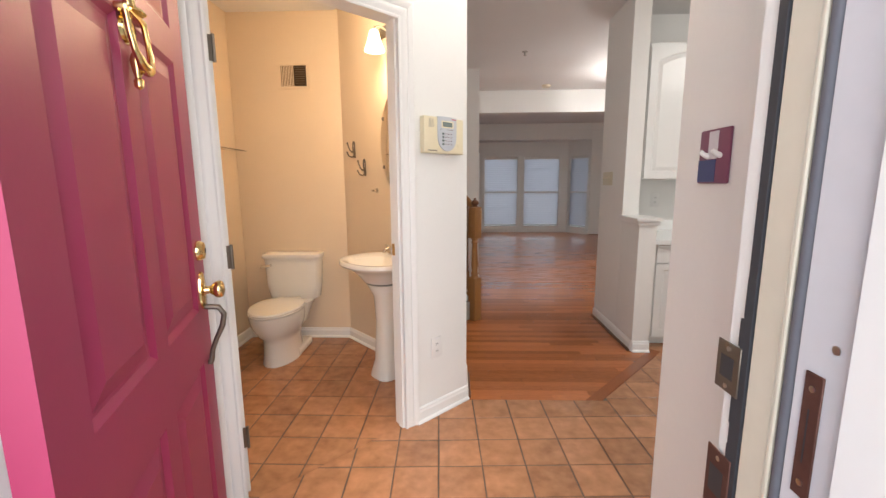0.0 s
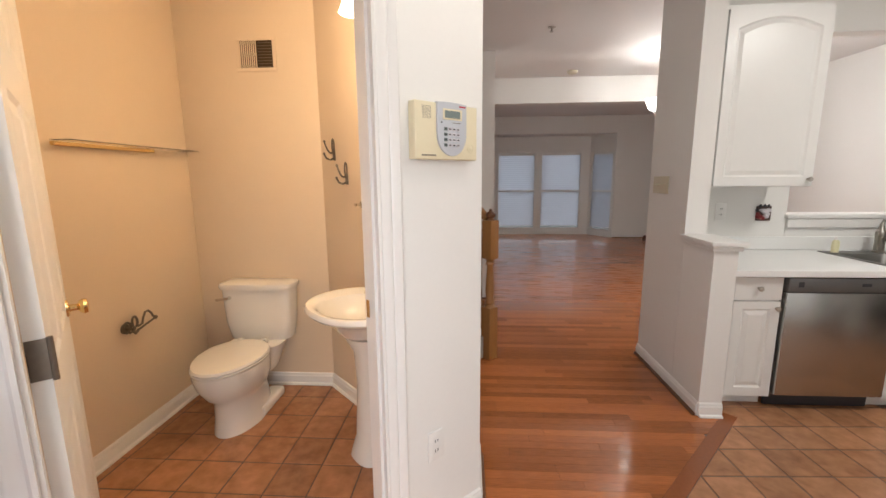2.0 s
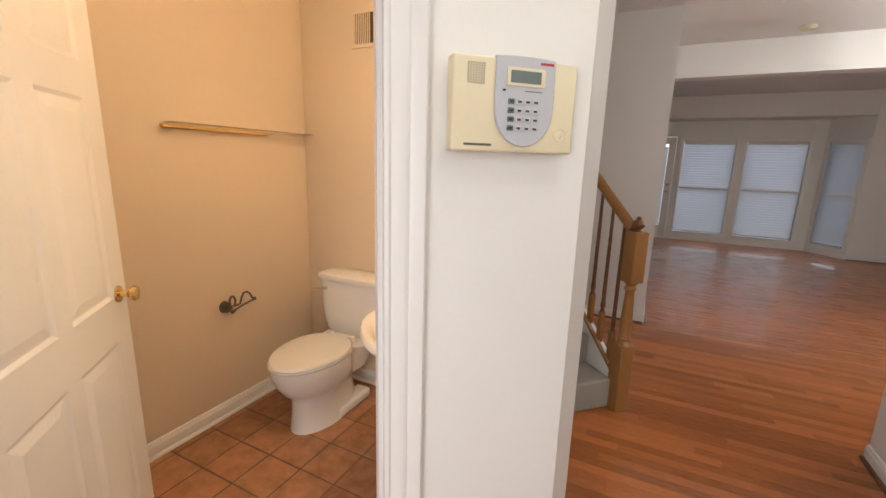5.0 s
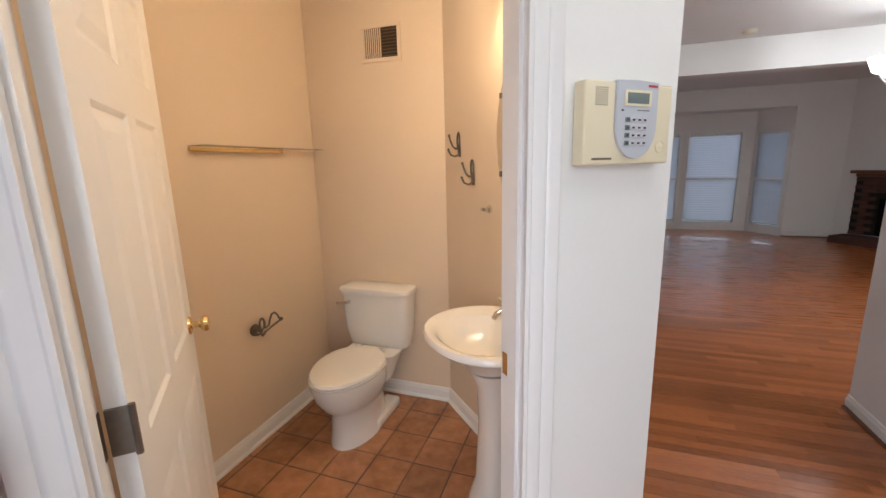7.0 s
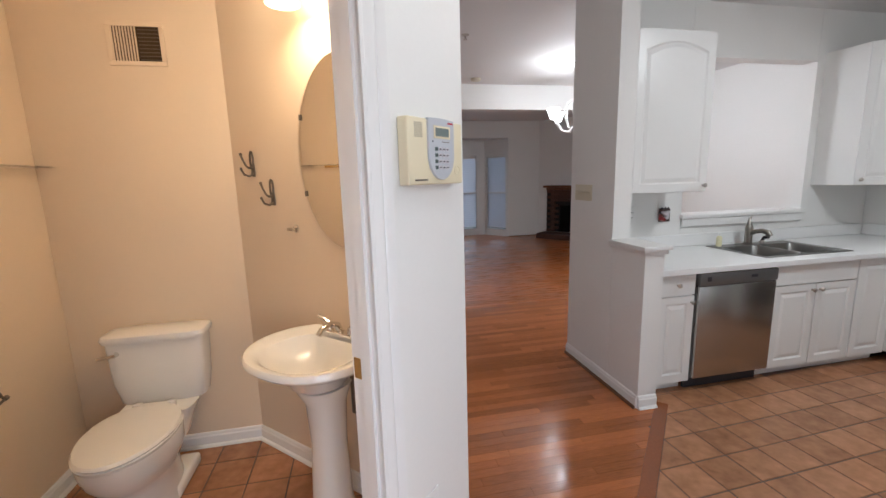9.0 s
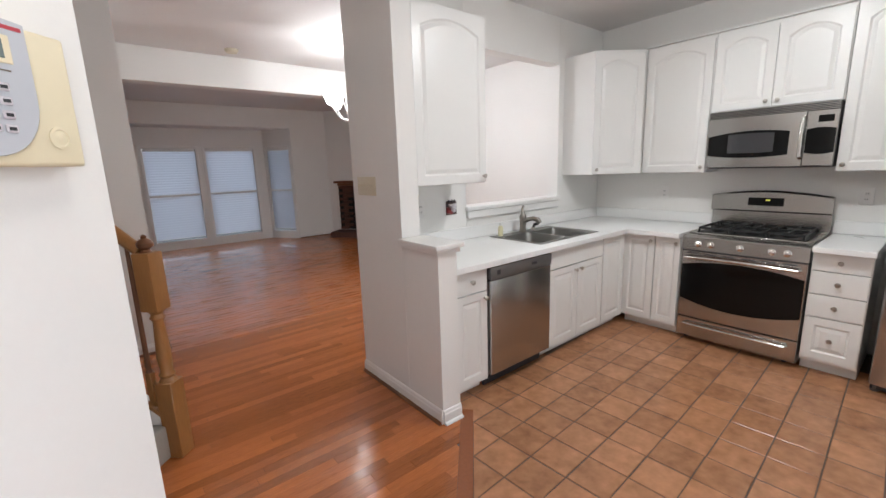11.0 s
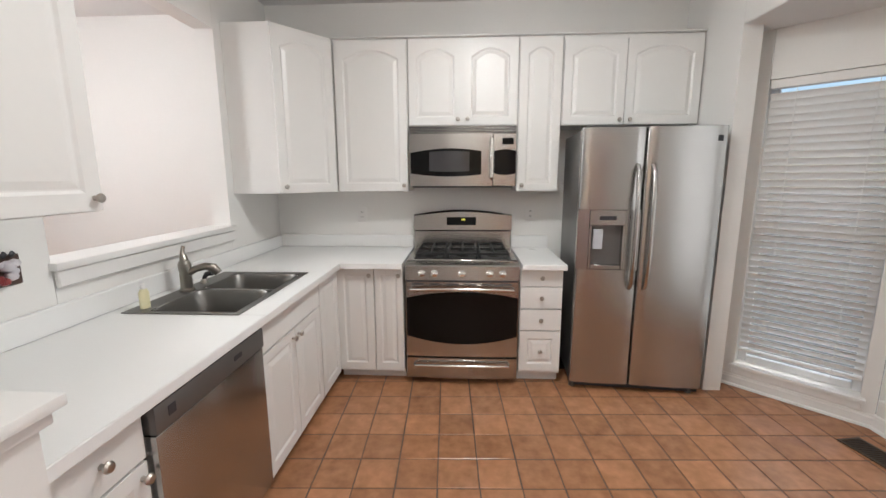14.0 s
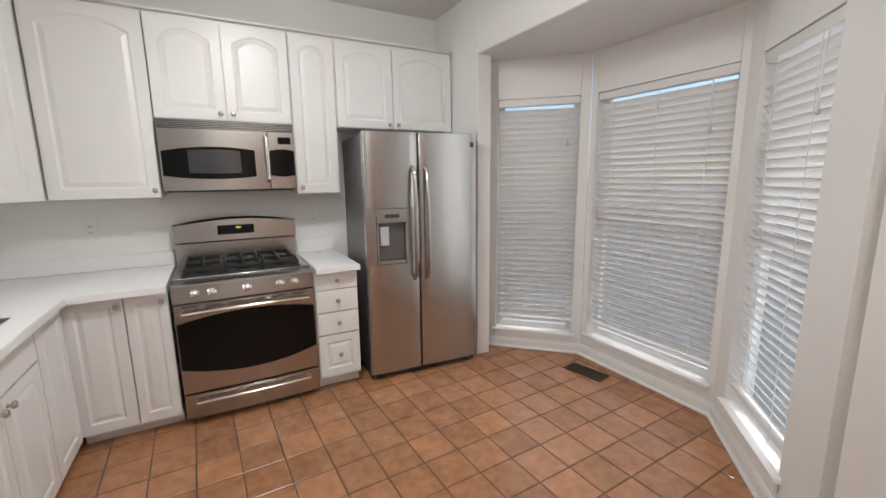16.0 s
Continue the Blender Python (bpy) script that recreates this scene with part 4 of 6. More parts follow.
def plate(name, m, w, h, material, label, category, holes=(), toggles=(), depth=0.006):
    p = thing(name, m, label, category)
    part("cover", box(B(), -w / 2, -depth, -h / 2, w / 2, -0.0005, h / 2, 0.003, 2), material, p)
    for x, z in holes:
        part("socket", box(B(), x - 0.016, -depth - 0.0015, z - 0.013, x + 0.016, -depth - 0.0002, z + 0.013, 0.0005), material, p)
        for dx in (-0.006, 0.006):
            part("slot", box(B(), x + dx - 0.0015, -depth - 0.0025, z - 0.005, x + dx + 0.0015, -depth - 0.0016, z + 0.006), DARK, p)
    for x, z in toggles:
        part("toggle", tube(B(), [(x, -depth, z), (x, -depth - 0.008, z + 0.004), (x, -depth - 0.018, z + 0.010)], [0.006, 0.005, 0.004], 8), material, p)
    return p


plate("wall_outlet", pose(2.145, 3.899, 1.14), 0.075, 0.12, TRIM, "white duplex outlet under the wall cabinet", "outlet", [(0, 0.02), (0, -0.02)])
plate("wall_outlet", EAST(4.519, 3.20) @ pose(0, 0, 1.13), 0.075, 0.12, TRIM, "white duplex outlet above the worktop", "outlet", [(0, 0.02), (0, -0.02)])
plate("wall_outlet", EAST(4.519, 1.84) @ pose(0, 0, 1.14), 0.075, 0.12, TRIM, "white duplex outlet above the worktop", "outlet", [(0, 0.02), (0, -0.02)])
deco = thing("wall_decoration", pose(2.43, 3.899, 1.13), "small dark plaque with red and white fruit and black leaves", "decoration")
part("plaque", box(B(), -0.042, -0.008, -0.055, 0.060, -0.0005, 0.050, 0.006, 2), CLAY, deco, "dark brown plaque")
bm = B()
for u, v, r in ((0.012, 0.012, 0.024), (0.036, 0.020, 0.018), (0.020, -0.022, 0.020), (-0.012, 0.020, 0.014), (0.030, -0.006, 0.016)):
    turned(bm, [(r * 0.2, -r * 0.8), (r * 0.85, -r * 0.5), (r, 0.0), (r * 0.85, r * 0.5), (r * 0.2, r * 0.8)], 10, (u, -0.014, v))
part("fruit", bm, PALE, deco, "pale fruit")
bm = B()
for u, v, r in ((-0.026, -0.026, 0.022), (-0.004, -0.036, 0.018), (-0.034, -0.004, 0.014)):
    turned(bm, [(r * 0.2, -r * 0.8), (r * 0.85, -r * 0.5), (r, 0.0), (r * 0.85, r * 0.5), (r * 0.2, r * 0.8)], 10, (u, -0.014, v))
part("fruit", bm, REDCLAY, deco, "dark red fruit")
for u, v, w in ((-0.045, 0.020, 0.014), (-0.026, 0.050, 0.014), (0.004, 0.052, 0.013), (0.030, 0.052, 0.012)):
    part("leaf", loft(B(), [oval(u, -0.016, v - w * 0.8, w * 0.3, 0.003), oval(u, -0.019, v, w, 0.004), oval(u + 0.003, -0.016, v + w * 0.9, w * 0.25, 0.003)]), DARK, deco, "black leaf")
spot = thing("ceiling_spotlight", pose(3.08, 3.50, T), "small brushed metal ceiling spotlight over the sink", "ceiling light")
part("canopy", turned(B(), [(0.06, -0.001), (0.06, -0.012), (0.045, -0.02)], 18), NICKEL, spot)
part("can", turned(B(), [(0.04, -0.018), (0.048, -0.03), (0.048, -0.09), (0.042, -0.092), (0.040, -0.06)], 18), NICKEL, spot)
# unseen dome, added where the kitchen fill lamps stand
lf = thing("added_kitchen_dome", pose(2.80, 2.20, T), "white flush dome light, added out of view", "ceiling light")
part("base", turned(B(), [(0.13, -0.001), (0.13, -0.03), (0.10, -0.035)], 24), TRIM, lf)
part("diffuser", turned(B(), [(0.12, -0.032), (0.115, -0.06), (0.08, -0.09), (0.02, -0.10)], 24), GLOW, lf, "glowing dome of the added light")


# ---- entrance ----
jb = thing("door_frame_2", pose(0.80, 0, 0), "cream painted entrance jamb with worn weather seals", "door frame", kind="structure")
part("jamb", box(B(), -0.065, 0.533, -0.12, -0.001, 0.583, 2.08, 0.004), JAMB, jb)
random.seed(12)
rings, z = [], -0.12
edge = 0.603
while z < 2.08:
    edge = min(0.609, max(0.599, edge + random.uniform(-0.006, 0.006)))
    z1 = min(2.08, z + random.uniform(0.012, 0.07))
    for q in (z + 0.0005, z1):
        rings.append([(-0.0664, 0.584, q), (-0.0664, edge, q), (-0.001, edge, q), (-0.001, 0.584, q)])
    z = z1
part("seal", loft(B(), rings), RUBBER, jb, "torn black weather seal", smooth=False)
part("plaster_edge", box(B(), -0.062, 0.600, 0.002, -0.001, 0.630, 2.08), WHITE, jb, "rough white plaster edge")
part("metal_stop", box(B(), -0.068, 0.525, -0.12, -0.001, 0.5325, 2.08, 0.002), JAMB, jb)
part("bulb_seal", tube(B(), [(-0.060, 0.513, -0.12), (-0.060, 0.513, 2.08)], 0.0105, 14), GREYSEAL, jb, "dark bulb seal")
part("outer_jamb", box(B(), -0.070, 0.432, -0.16, -0.001, 0.5035, 2.10, 0.003), OUTJAMB, jb, "pale outer jamb")
part("storm_frame", box(B(), -0.082, 0.345, -0.16, 0.03, 0.4315, 2.12, 0.004), VINYL, jb, "white storm door frame")
part("head", box(B(), -0.99, 0.49, 2.03, -0.066, 0.58, 2.075, 0.004), JAMB, jb)


def strike(z, y0, y1, h, material, label, dx=0.0):
    p = part("strike_plate", box(B(), -0.0685 - dx, y0, z - h / 2, -0.0658 - dx, y1, z + h / 2, 0.001), material, jb, label)
    part("strike_hole", box(B(), -0.0690 - dx, y0 + 0.012, z - h * 0.22, -0.0687 - dx, y1 - 0.010, z + h * 0.22), DARK, p)
    for dz in (-0.38, 0.38):
        part("screw", turned(B(), [(0.004, 0), (0.004, 0.0008), (0.002, 0.0012)], 8, (-0.0687 - dx, (y0 + y1) / 2, z + dz * h), Matrix.Rotation(radians(-90), 4, "Y")), NICKEL, p)


strike(1.035, 0.595, 0.645, 0.075, PEWTER, "dull steel strike plate")
strike(0.85, 0.592, 0.645, 0.10, RUST, "rusted brass strike plate")
strike(1.02, 0.462, 0.486, 0.15, RUST, "rusted long strike plate", 0.004)
for z in (0.35, 1.13, 1.75):
    part("screw", turned(B(), [(0.005, 0), (0.005, 0.001), (0.003, 0.0014)], 8, (-0.0705, 0.455, z), Matrix.Rotation(radians(-90), 4, "Y")), NICKEL, jb)
hj = thing("door_frame_3", pose(-0.26, 0, 0), "white painted entrance jamb on the hinge side", "door frame", kind="structure")
part("jamb", box(B(), -0.069, 0.42, -0.12, -0.045, 0.598, 2.075, 0.003), TRIM, hj)
part("brick_mould", box(B(), -0.08, 0.24, -0.16, -0.001, 0.418, 2.12, 0.006), TRIM, hj)
th = structure("threshold", box(B(), -0.218, 0.40, -0.15, 0.733, 0.60, 0.006, 0.004), ALU, "worn aluminium door threshold", "threshold")
structure("floor_step", box(B(), -0.218, 0.36, -0.159, 0.79, 0.398, -0.02), GROUND, "concrete step edge under the threshold", "step")

DW, DH = 0.91, 2.03
door = thing("door_1", pose(-0.205, 0.512, 0.012, 0, 0, 110), "open magenta six-panel entrance door with brass hardware", "door", kind="structure")
cells = []
for x0, x1 in ((0.115, 0.415), (0.495, 0.795)):
    for z0, z1 in ((0.20, 0.73), (0.90, 1.64), (1.73, 1.92)):
        cells.append((x0, z0, x1, z1, 0, 0.010, 0.016, 0.045))
leaf = part("leaf", slab_front(B(), DW, DH, cells, 0, 0.044), MAGENTA, door, smooth=False)
part("door_sweep", box(B(), 0.01, -0.004, -0.008, DW - 0.01, 0.02, 0.022, 0.002), ALU, door, "metal door sweep")


def ykey(bm_profile, x, z, seg=20):
    return turned(B(), bm_profile, seg, (x, 0, z), Matrix.Rotation(radians(90), 4, "X"))


bd = part("deadbolt", ykey([(0.033, 0), (0.033, 0.006), (0.029, 0.014), (0.026, 0.020), (0.012, 0.023)], DW - 0.062, 1.085), BRASS, door, "round brass deadbolt")
part("keyhole", box(B(), DW - 0.064, -0.0245, 1.077, DW - 0.060, -0.0225, 1.093), DARK, bd)
hs = thing("handle_set", pose(DW - 0.062, 0, 0.955), "brass entry handle set", "door handle")
hs.parent = door
hs["category"] = ""
bm = B()
loft(bm, [oval(0, 0, 0, 0.030, 0.062, 24), oval(0, 0, 0.006, 0.029, 0.061, 24), oval(0, 0, 0.010, 0.024, 0.055, 24)])
bm.transform(Matrix.Rotation(radians(90), 4, "X"))
part("escutcheon", bm, BRASS, hs, "oval brass escutcheon")
part("knob", turned(B(), [(0.014, 0), (0.012, 0.018), (0.018, 0.026), (0.027, 0.036), (0.029, 0.046), (0.024, 0.056), (0.008, 0.060)], 20, (0, -0.008, 0.0), Matrix.Rotation(radians(90), 4, "X")), BRASS, hs, "round brass knob")
part("pull", tube(B(), [(0, -0.004, -0.055), (0, -0.045, -0.060), (0, -0.060, -0.085), (0, -0.052, -0.125), (0, -0.032, -0.165), (0, -0.016, -0.205), (0, -0.012, -0.235), (0, -0.004, -0.25)],
                  [0.009, 0.009, 0.009, 0.009, 0.008, 0.008, 0.009, 0.010], 10), PEWTER, hs, "worn curved pull")
part("inside_knob", turned(B(), [(0.03, 0), (0.028, 0.008), (0.012, 0.012), (0.012, 0.03), (0.027, 0.045), (0.028, 0.055), (0.02, 0.066), (0.004, 0.068)], 18, (0, 0.044, 0.0), Matrix.Rotation(radians(-90), 4, "X")), BRASS, hs)
part("thumb_turn", turned(B(), [(0.03, 0), (0.028, 0.01), (0.008, 0.012), (0.008, 0.03)], 18, (0, 0.044, 0.13), Matrix.Rotation(radians(-90), 4, "X")), BRASS, hs)
part("latch_plate", box(B(), 0.0615, 0.010, -0.03, 0.063, 0.034, 0.03), BRASS, hs)
kn = thing("knocker", pose(DW / 2, 0, 1.60), "brass door knocker with a swinging bail", "door knocker")
kn.parent = door
kn["category"] = ""
bm = B()
loft(bm, [oval(0, 0.015, 0, 0.036, 0.030, 20), oval(0, 0.015, 0.008, 0.033, 0.027, 20), oval(0, 0.015, 0.015, 0.016, 0.014, 20)])
bm.transform(Matrix.Rotation(radians(90), 4, "X"))
part("back_plate", bm, BRASS, kn)
part("shoulder", box(B(), -0.058, -0.026, 0.038, 0.058, -0.001, 0.052, 0.005, 2), BRASS, kn)
part("shoulder_urn", turned(B(), [(0.030, 0.050), (0.026, 0.056), (0.012, 0.062), (0.010, 0.085), (0.020, 0.098), (0.012, 0.112), (0.006, 0.125), (0.010, 0.132), (0.002, 0.142)], 14, (0, -0.012, 0)), BRASS, kn)
part("bail", tube(B(), [(-0.050, -0.020, 0.040), (-0.052, -0.024, 0.0), (-0.045, -0.028, -0.035), (-0.022, -0.032, -0.058), (0, -0.034, -0.064), (0.022, -0.032, -0.058), (0.045, -0.028, -0.035), (0.052, -0.024, 0.0), (0.050, -0.020, 0.040)],
                  [0.006, 0.006, 0.007, 0.010, 0.013, 0.010, 0.007, 0.006, 0.006], 10), BRASS, kn)
part("striker", turned(B(), [(0.008, -0.03), (0.013, -0.045), (0.010, -0.065), (0.006, -0.08), (0.010, -0.086), (0.009, -0.098), (0.002, -0.104)], 12, (0, -0.014, 0)), BRASS, kn)
part("viewer", turned(B(), [(0.012, 0), (0.012, 0.003), (0.007, 0.004)], 14, (0, 0.0, 0.02), Matrix.Rotation(radians(90), 4, "X")), DARK, kn, "small dark peephole")

# painted switch plate beside the door
swp = thing("light_switch", EAST(0.93, 1.02) @ pose(0, 0, 1.362), "double light switch with plum, white and blue painted plate", "light switch")
part("cover", box(B(), -0.060, -0.007, -0.062, 0.052, -0.0005, 0.061, 0.004, 2), PLUM, swp)
part("white_panel", box(B(), -0.022, -0.0085, -0.006, 0.012, -0.0072, 0.056), PALE, swp, "pale painted patch")
part("blue_panel", box(B(), -0.057, -0.0085, -0.058, 0.008, -0.0072, -0.008), BLUE, swp, "dark blue painted patch")
for x in (-0.023, 0.023):
    part("toggle", tube(B(), [(x, -0.006, 0.0), (x, -0.016, 0.004), (x, -0.026, 0.012)], [0.007, 0.006, 0.005], 8), TRIM, swp, "white toggle")

# keypad on the slanting wall
kp = thing("alarm_keypad", SE45 @ pose(-0.340, 0, 1.457), "cream alarm keypad with grey face and small display", "keypad")
KW, KH = 0.276, 0.180
part("housing", box(B(), -0.002, -0.036, 0, KW, -0.001, KH, 0.006, 3), CREAM, kp)
bm = B()
n = 18
fx0, fx1 = 0.086, 0.218  # the grey face
fm, fr2 = (fx0 + fx1) / 2, (fx1 - fx0) / 2
pts = [(fx0 + (fx1 - fx0) * k / n, KH + 0.002 + 0.003 * math.sin(math.pi * k / n)) for k in range(n + 1)]
pts += [(fm + fr2 * math.cos(math.pi * k / n), 0.090 - 0.078 * math.sin(math.pi * k / n) ** 0.9) for k in range(n + 1)]
loft(bm, [[(fm + (x - fm) * 0.97, -0.043, z * 0.99 + 0.001) for x, z in pts], [(x, -0.041, z) for x, z in pts], [(x, -0.030, z) for x, z in pts]])
part("face", bm, GREY, kp, "grey rounded face")
part("display_bezel", box(B(), 0.108, -0.0450, 0.128, 0.194, -0.0432, 0.163, 0.001), CREAM, kp)
part("display", box(B(), 0.116, -0.0460, 0.134, 0.184, -0.0451, 0.157), LCD, kp, "dark green display")
for r in range(4):
    for c in range(4):
        kx, kz = 0.113 + c * 0.0185, 0.042 + r * 0.0172
        part("key", box(B(), kx, -0.0452, kz, kx + 0.0145, -0.0432, kz + 0.0105, 0.0015), LCD if c == 0 else PALE, kp, smooth=False)
        part("key_mark", box(B(), kx + 0.003, -0.0457, kz + 0.003, kx + 0.0115, -0.0453, kz + 0.0072), DARK, kp, smooth=False)
part("status_mark", box(B(), 0.100, -0.0437, 0.117, 0.107, -0.0431, 0.121), DARK, kp, smooth=False)
part("status_mark", box(B(), 0.150, -0.0437, 0.1185, 0.190, -0.0431, 0.1205), PEWTER, kp, smooth=False)
for r in range(9):
    for c in range(7):
        part("speaker_hole", box(B(), 0.028 + c * 0.0055, -0.0368, 0.128 + r * 0.0045, 0.0305 + c * 0.0055, -0.0362, 0.1302 + r * 0.0045), PEWTER, kp, smooth=False)
part("maker_mark", box(B(), 0.024, -0.0368, 0.011, 0.084, -0.0362, 0.0155), PEWTER, kp)
part("maker_mark", box(B(), 0.182, -0.0437, 0.171, 0.212, -0.0431, 0.176), RED, kp, "red maker's mark")
part("sounder", turned(B(), [(0.016, 0), (0.016, 0.0015), (0.012, 0.002), (0.011, 0.0005), (0.006, 0.001), (0.004, 0.002)], 18, (0.243, -0.036, 0.040), Matrix.Rotation(radians(90), 4, "X")), CREAM, kp)
plate("wall_outlet", SE45 @ pose(-0.245, -0.0, 0.40), 0.075, 0.118, TRIM, "white duplex outlet low on the slanting wall", "outlet", [(0, 0.02), (0, -0.02)])
plate("light_switch", EAST(1.69, 3.835) @ pose(0, 0, 1.335), 0.225, 0.117, IVORY, "wide ivory switch plate with toggles", "light switch", [], [(-0.07, 0), (-0.023, 0), (0.023, 0), (0.07, 0)])

# ---- powder room ----
bdoor = thing("door_2", SE45 @ pose(-1.238, 0.088, 0.012, 0, 0, 89), "open white six-panel powder room door", "door", kind="structure")
BW = 0.76
cells = []
for x0, x1 in ((0.10, 0.345), (0.415, 0.66)):
    for z0, z1 in ((0.20, 0.80), (0.95, 1.58), (1.68, 1.90)):
        cells.append((x0, z0, x1, z1, 0, 0.007, 0.012, 0.035))
part("leaf", slab_front(B(), BW, 2.02, cells, 0, 0.035), TRIM, bdoor, smooth=False)
part("knob", turned(B(), [(0.03, 0), (0.028, 0.006), (0.012, 0.010), (0.011, 0.028), (0.022, 0.036), (0.027, 0.046), (0.024, 0.056), (0.006, 0.060)], 18, (BW - 0.06, 0, 0.955), Matrix.Rotation(radians(90), 4, "X")), BRASS, bdoor, "round brass knob")
part("knob", turned(B(), [(0.03, 0), (0.028, 0.006), (0.012, 0.010), (0.011, 0.028), (0.022, 0.036), (0.027, 0.046), (0.024, 0.056), (0.006, 0.060)], 18, (BW - 0.06, 0.035, 0.955), Matrix.Rotation(radians(-90), 4, "X")), BRASS, bdoor, "round brass knob")
for z in (0.25, 1.015, 1.78):
    part("hinge", box(B(), -0.004, -0.002, z - 0.045, 0.001, 0.034, z + 0.045, 0.001), PEWTER, bdoor, "dull steel hinge")
    part("hinge_pin", turned(B(), [(0.006, -0.048), (0.006, 0.048)], 8, (-0.004, -0.006, z)), PEWTER, bdoor)

to = thing("toilet", pose(-0.998, 3.395, 0), "white ceramic two-piece toilet with closed seat", "toilet")
bm = B()
loft(bm, [oval(0, -0.075, 0.37, 0.165, 0.062, 32, 5), oval(0, -0.08, 0.39, 0.195, 0.072, 32, 5), oval(0, -0.085, 0.50, 0.212, 0.080, 32, 6), oval(0, -0.085, 0.715, 0.222, 0.082, 32, 7)])
part("tank", bm, CERAMIC, to)
bm = B()
loft(bm, [oval(0, -0.088, 0.716, 0.230, 0.090, 32, 7), oval(0, -0.088, 0.735, 0.236, 0.096, 32, 7), oval(0, -0.088, 0.752, 0.232, 0.092, 32, 6), oval(0, -0.088, 0.76, 0.20, 0.07, 32, 5)])
part("tank_lid", bm, CERAMIC, to)
part("flush_lever", tube(B(), [(-0.16, -0.165, 0.665), (-0.16, -0.185, 0.665), (-0.20, -0.19, 0.66), (-0.235, -0.188, 0.655)], [0.012, 0.010, 0.008, 0.010], 8), CHROME, to, "chrome flush lever")


def egg(cy, z, rx, front, back, n=32):
    """A bowl outline, longer towards the front."""
    out = []
    for k in range(n):
        a = k * math.tau / n
        s = math.sin(a)
        out.append((rx * math.cos(a) * (1.0 if s < 0 else 0.97), cy + s * (back if s > 0 else front), z))
    return out


bm = B()
loft(bm, [egg(-0.38, 0.002, 0.128, 0.235, 0.24), egg(-0.38, 0.02, 0.126, 0.232, 0.235), egg(-0.38, 0.09, 0.118, 0.222, 0.22), egg(-0.38, 0.17, 0.116, 0.220, 0.20), egg(-0.385, 0.205, 0.124, 0.228, 0.20), egg(-0.395, 0.235, 0.150, 0.258, 0.20),
          egg(-0.41, 0.30, 0.178, 0.284, 0.19), egg(-0.42, 0.36, 0.185, 0.294, 0.19), egg(-0.42, 0.385, 0.186, 0.295, 0.19)])
part("bowl", bm, CERAMIC, to)
part("neck", loft(B(), [oval(0, -0.20, 0.22, 0.11, 0.10, 24, 4), oval(0, -0.17, 0.32, 0.14, 0.12, 24, 4), oval(0, -0.15, 0.384, 0.17, 0.13, 24, 4)]), CERAMIC, to)
for sx in (-1, 1):
    part("foot_flange", box(B(), sx * 0.082 - 0.05, -0.40, 0.002, sx * 0.082 + 0.05, -0.12, 0.062, 0.020, 3), CERAMIC, to)
part("seat", loft(B(), [egg(-0.42, 0.386, 0.185, 0.295, 0.18), egg(-0.42, 0.40, 0.190, 0.30, 0.185), egg(-0.42, 0.403, 0.186, 0.295, 0.18)]), CERAMIC, to)
part("lid", loft(B(), [egg(-0.42, 0.405, 0.186, 0.295, 0.18), egg(-0.42, 0.412, 0.190, 0.30, 0.185), egg(-0.42, 0.424, 0.184, 0.29, 0.18), egg(-0.42, 0.428, 0.14, 0.23, 0.14)]), CERAMIC, to, "closed white lid")
for sx in (-1, 1):
    part("seat_hinge", box(B(), sx * 0.075 - 0.018, -0.245, 0.387, sx * 0.075 + 0.018, -0.215, 0.425, 0.005, 2), CERAMIC, to)

BASIN = pose(0.0, 2.828, 0, 0, 0, -45)  # the slanting basin wall: x runs south-east, y = 0 is its face
wb = thing("pedestal_sink", BASIN @ pose(-0.02, 0, 0) @ Matrix.Diagonal((1, 1, 0.975, 1)), "white ceramic pedestal sink", "sink")


def bowl_ring(z, s, d, cy=-0.215):
    out = []
    n = 36
    for k in range(n):
        a = k * math.tau / n
        c, sn = math.cos(a), math.sin(a)
        y = cy + (0.255 * s * sn if sn < 0 else 0.19 * s * min(sn * 1.35, 1.0))
        out.append((0.285 * s * math.copysign(abs(c) ** 0.85, c), y, z))
    return out


bm = B()
loft(bm, [bowl_ring(0.685, 0.42, 0), bowl_ring(0.745, 0.60, 0), bowl_ring(0.783, 0.80, 0), bowl_ring(0.803, 0.965, 0), bowl_ring(0.814, 1.0, 0), bowl_ring(0.828, 0.997, 0), bowl_ring(0.838, 0.97, 0),
          bowl_ring(0.838, 0.90, 0), bowl_ring(0.822, 0.72, 0, -0.235), bowl_ring(0.765, 0.60, 0, -0.24), bowl_ring(0.72, 0.38, 0, -0.245), bowl_ring(0.712, 0.08, 0, -0.245)])
part("basin", bm, CERAMIC, wb)
part("pedestal", loft(B(), [oval(0, -0.19, 0.002, 0.105, 0.10, 24, 3), oval(0, -0.19, 0.03, 0.10, 0.095, 24, 3), oval(0, -0.185, 0.12, 0.080, 0.078, 24, 2.6), oval(0, -0.18, 0.40, 0.070, 0.070, 24, 2.4),
                           oval(0, -0.18, 0.58, 0.080, 0.080, 24, 2.4), oval(0, -0.19, 0.67, 0.115, 0.115, 24, 2.4)]), CERAMIC, wb)
part("drain", turned(B(), [(0.022, 0.713), (0.022, 0.716), (0.016, 0.717)], 14, (0, -0.245, 0)), CHROME, wb)
ft = thing("bath_faucet", BASIN @ pose(-0.02, -0.075, 0.8166), "chrome two-handle basin faucet", "faucet")
part("base", box(B(), -0.085, -0.024, 0.001, 0.085, 0.024, 0.018, 0.008, 2), CHROME, ft)
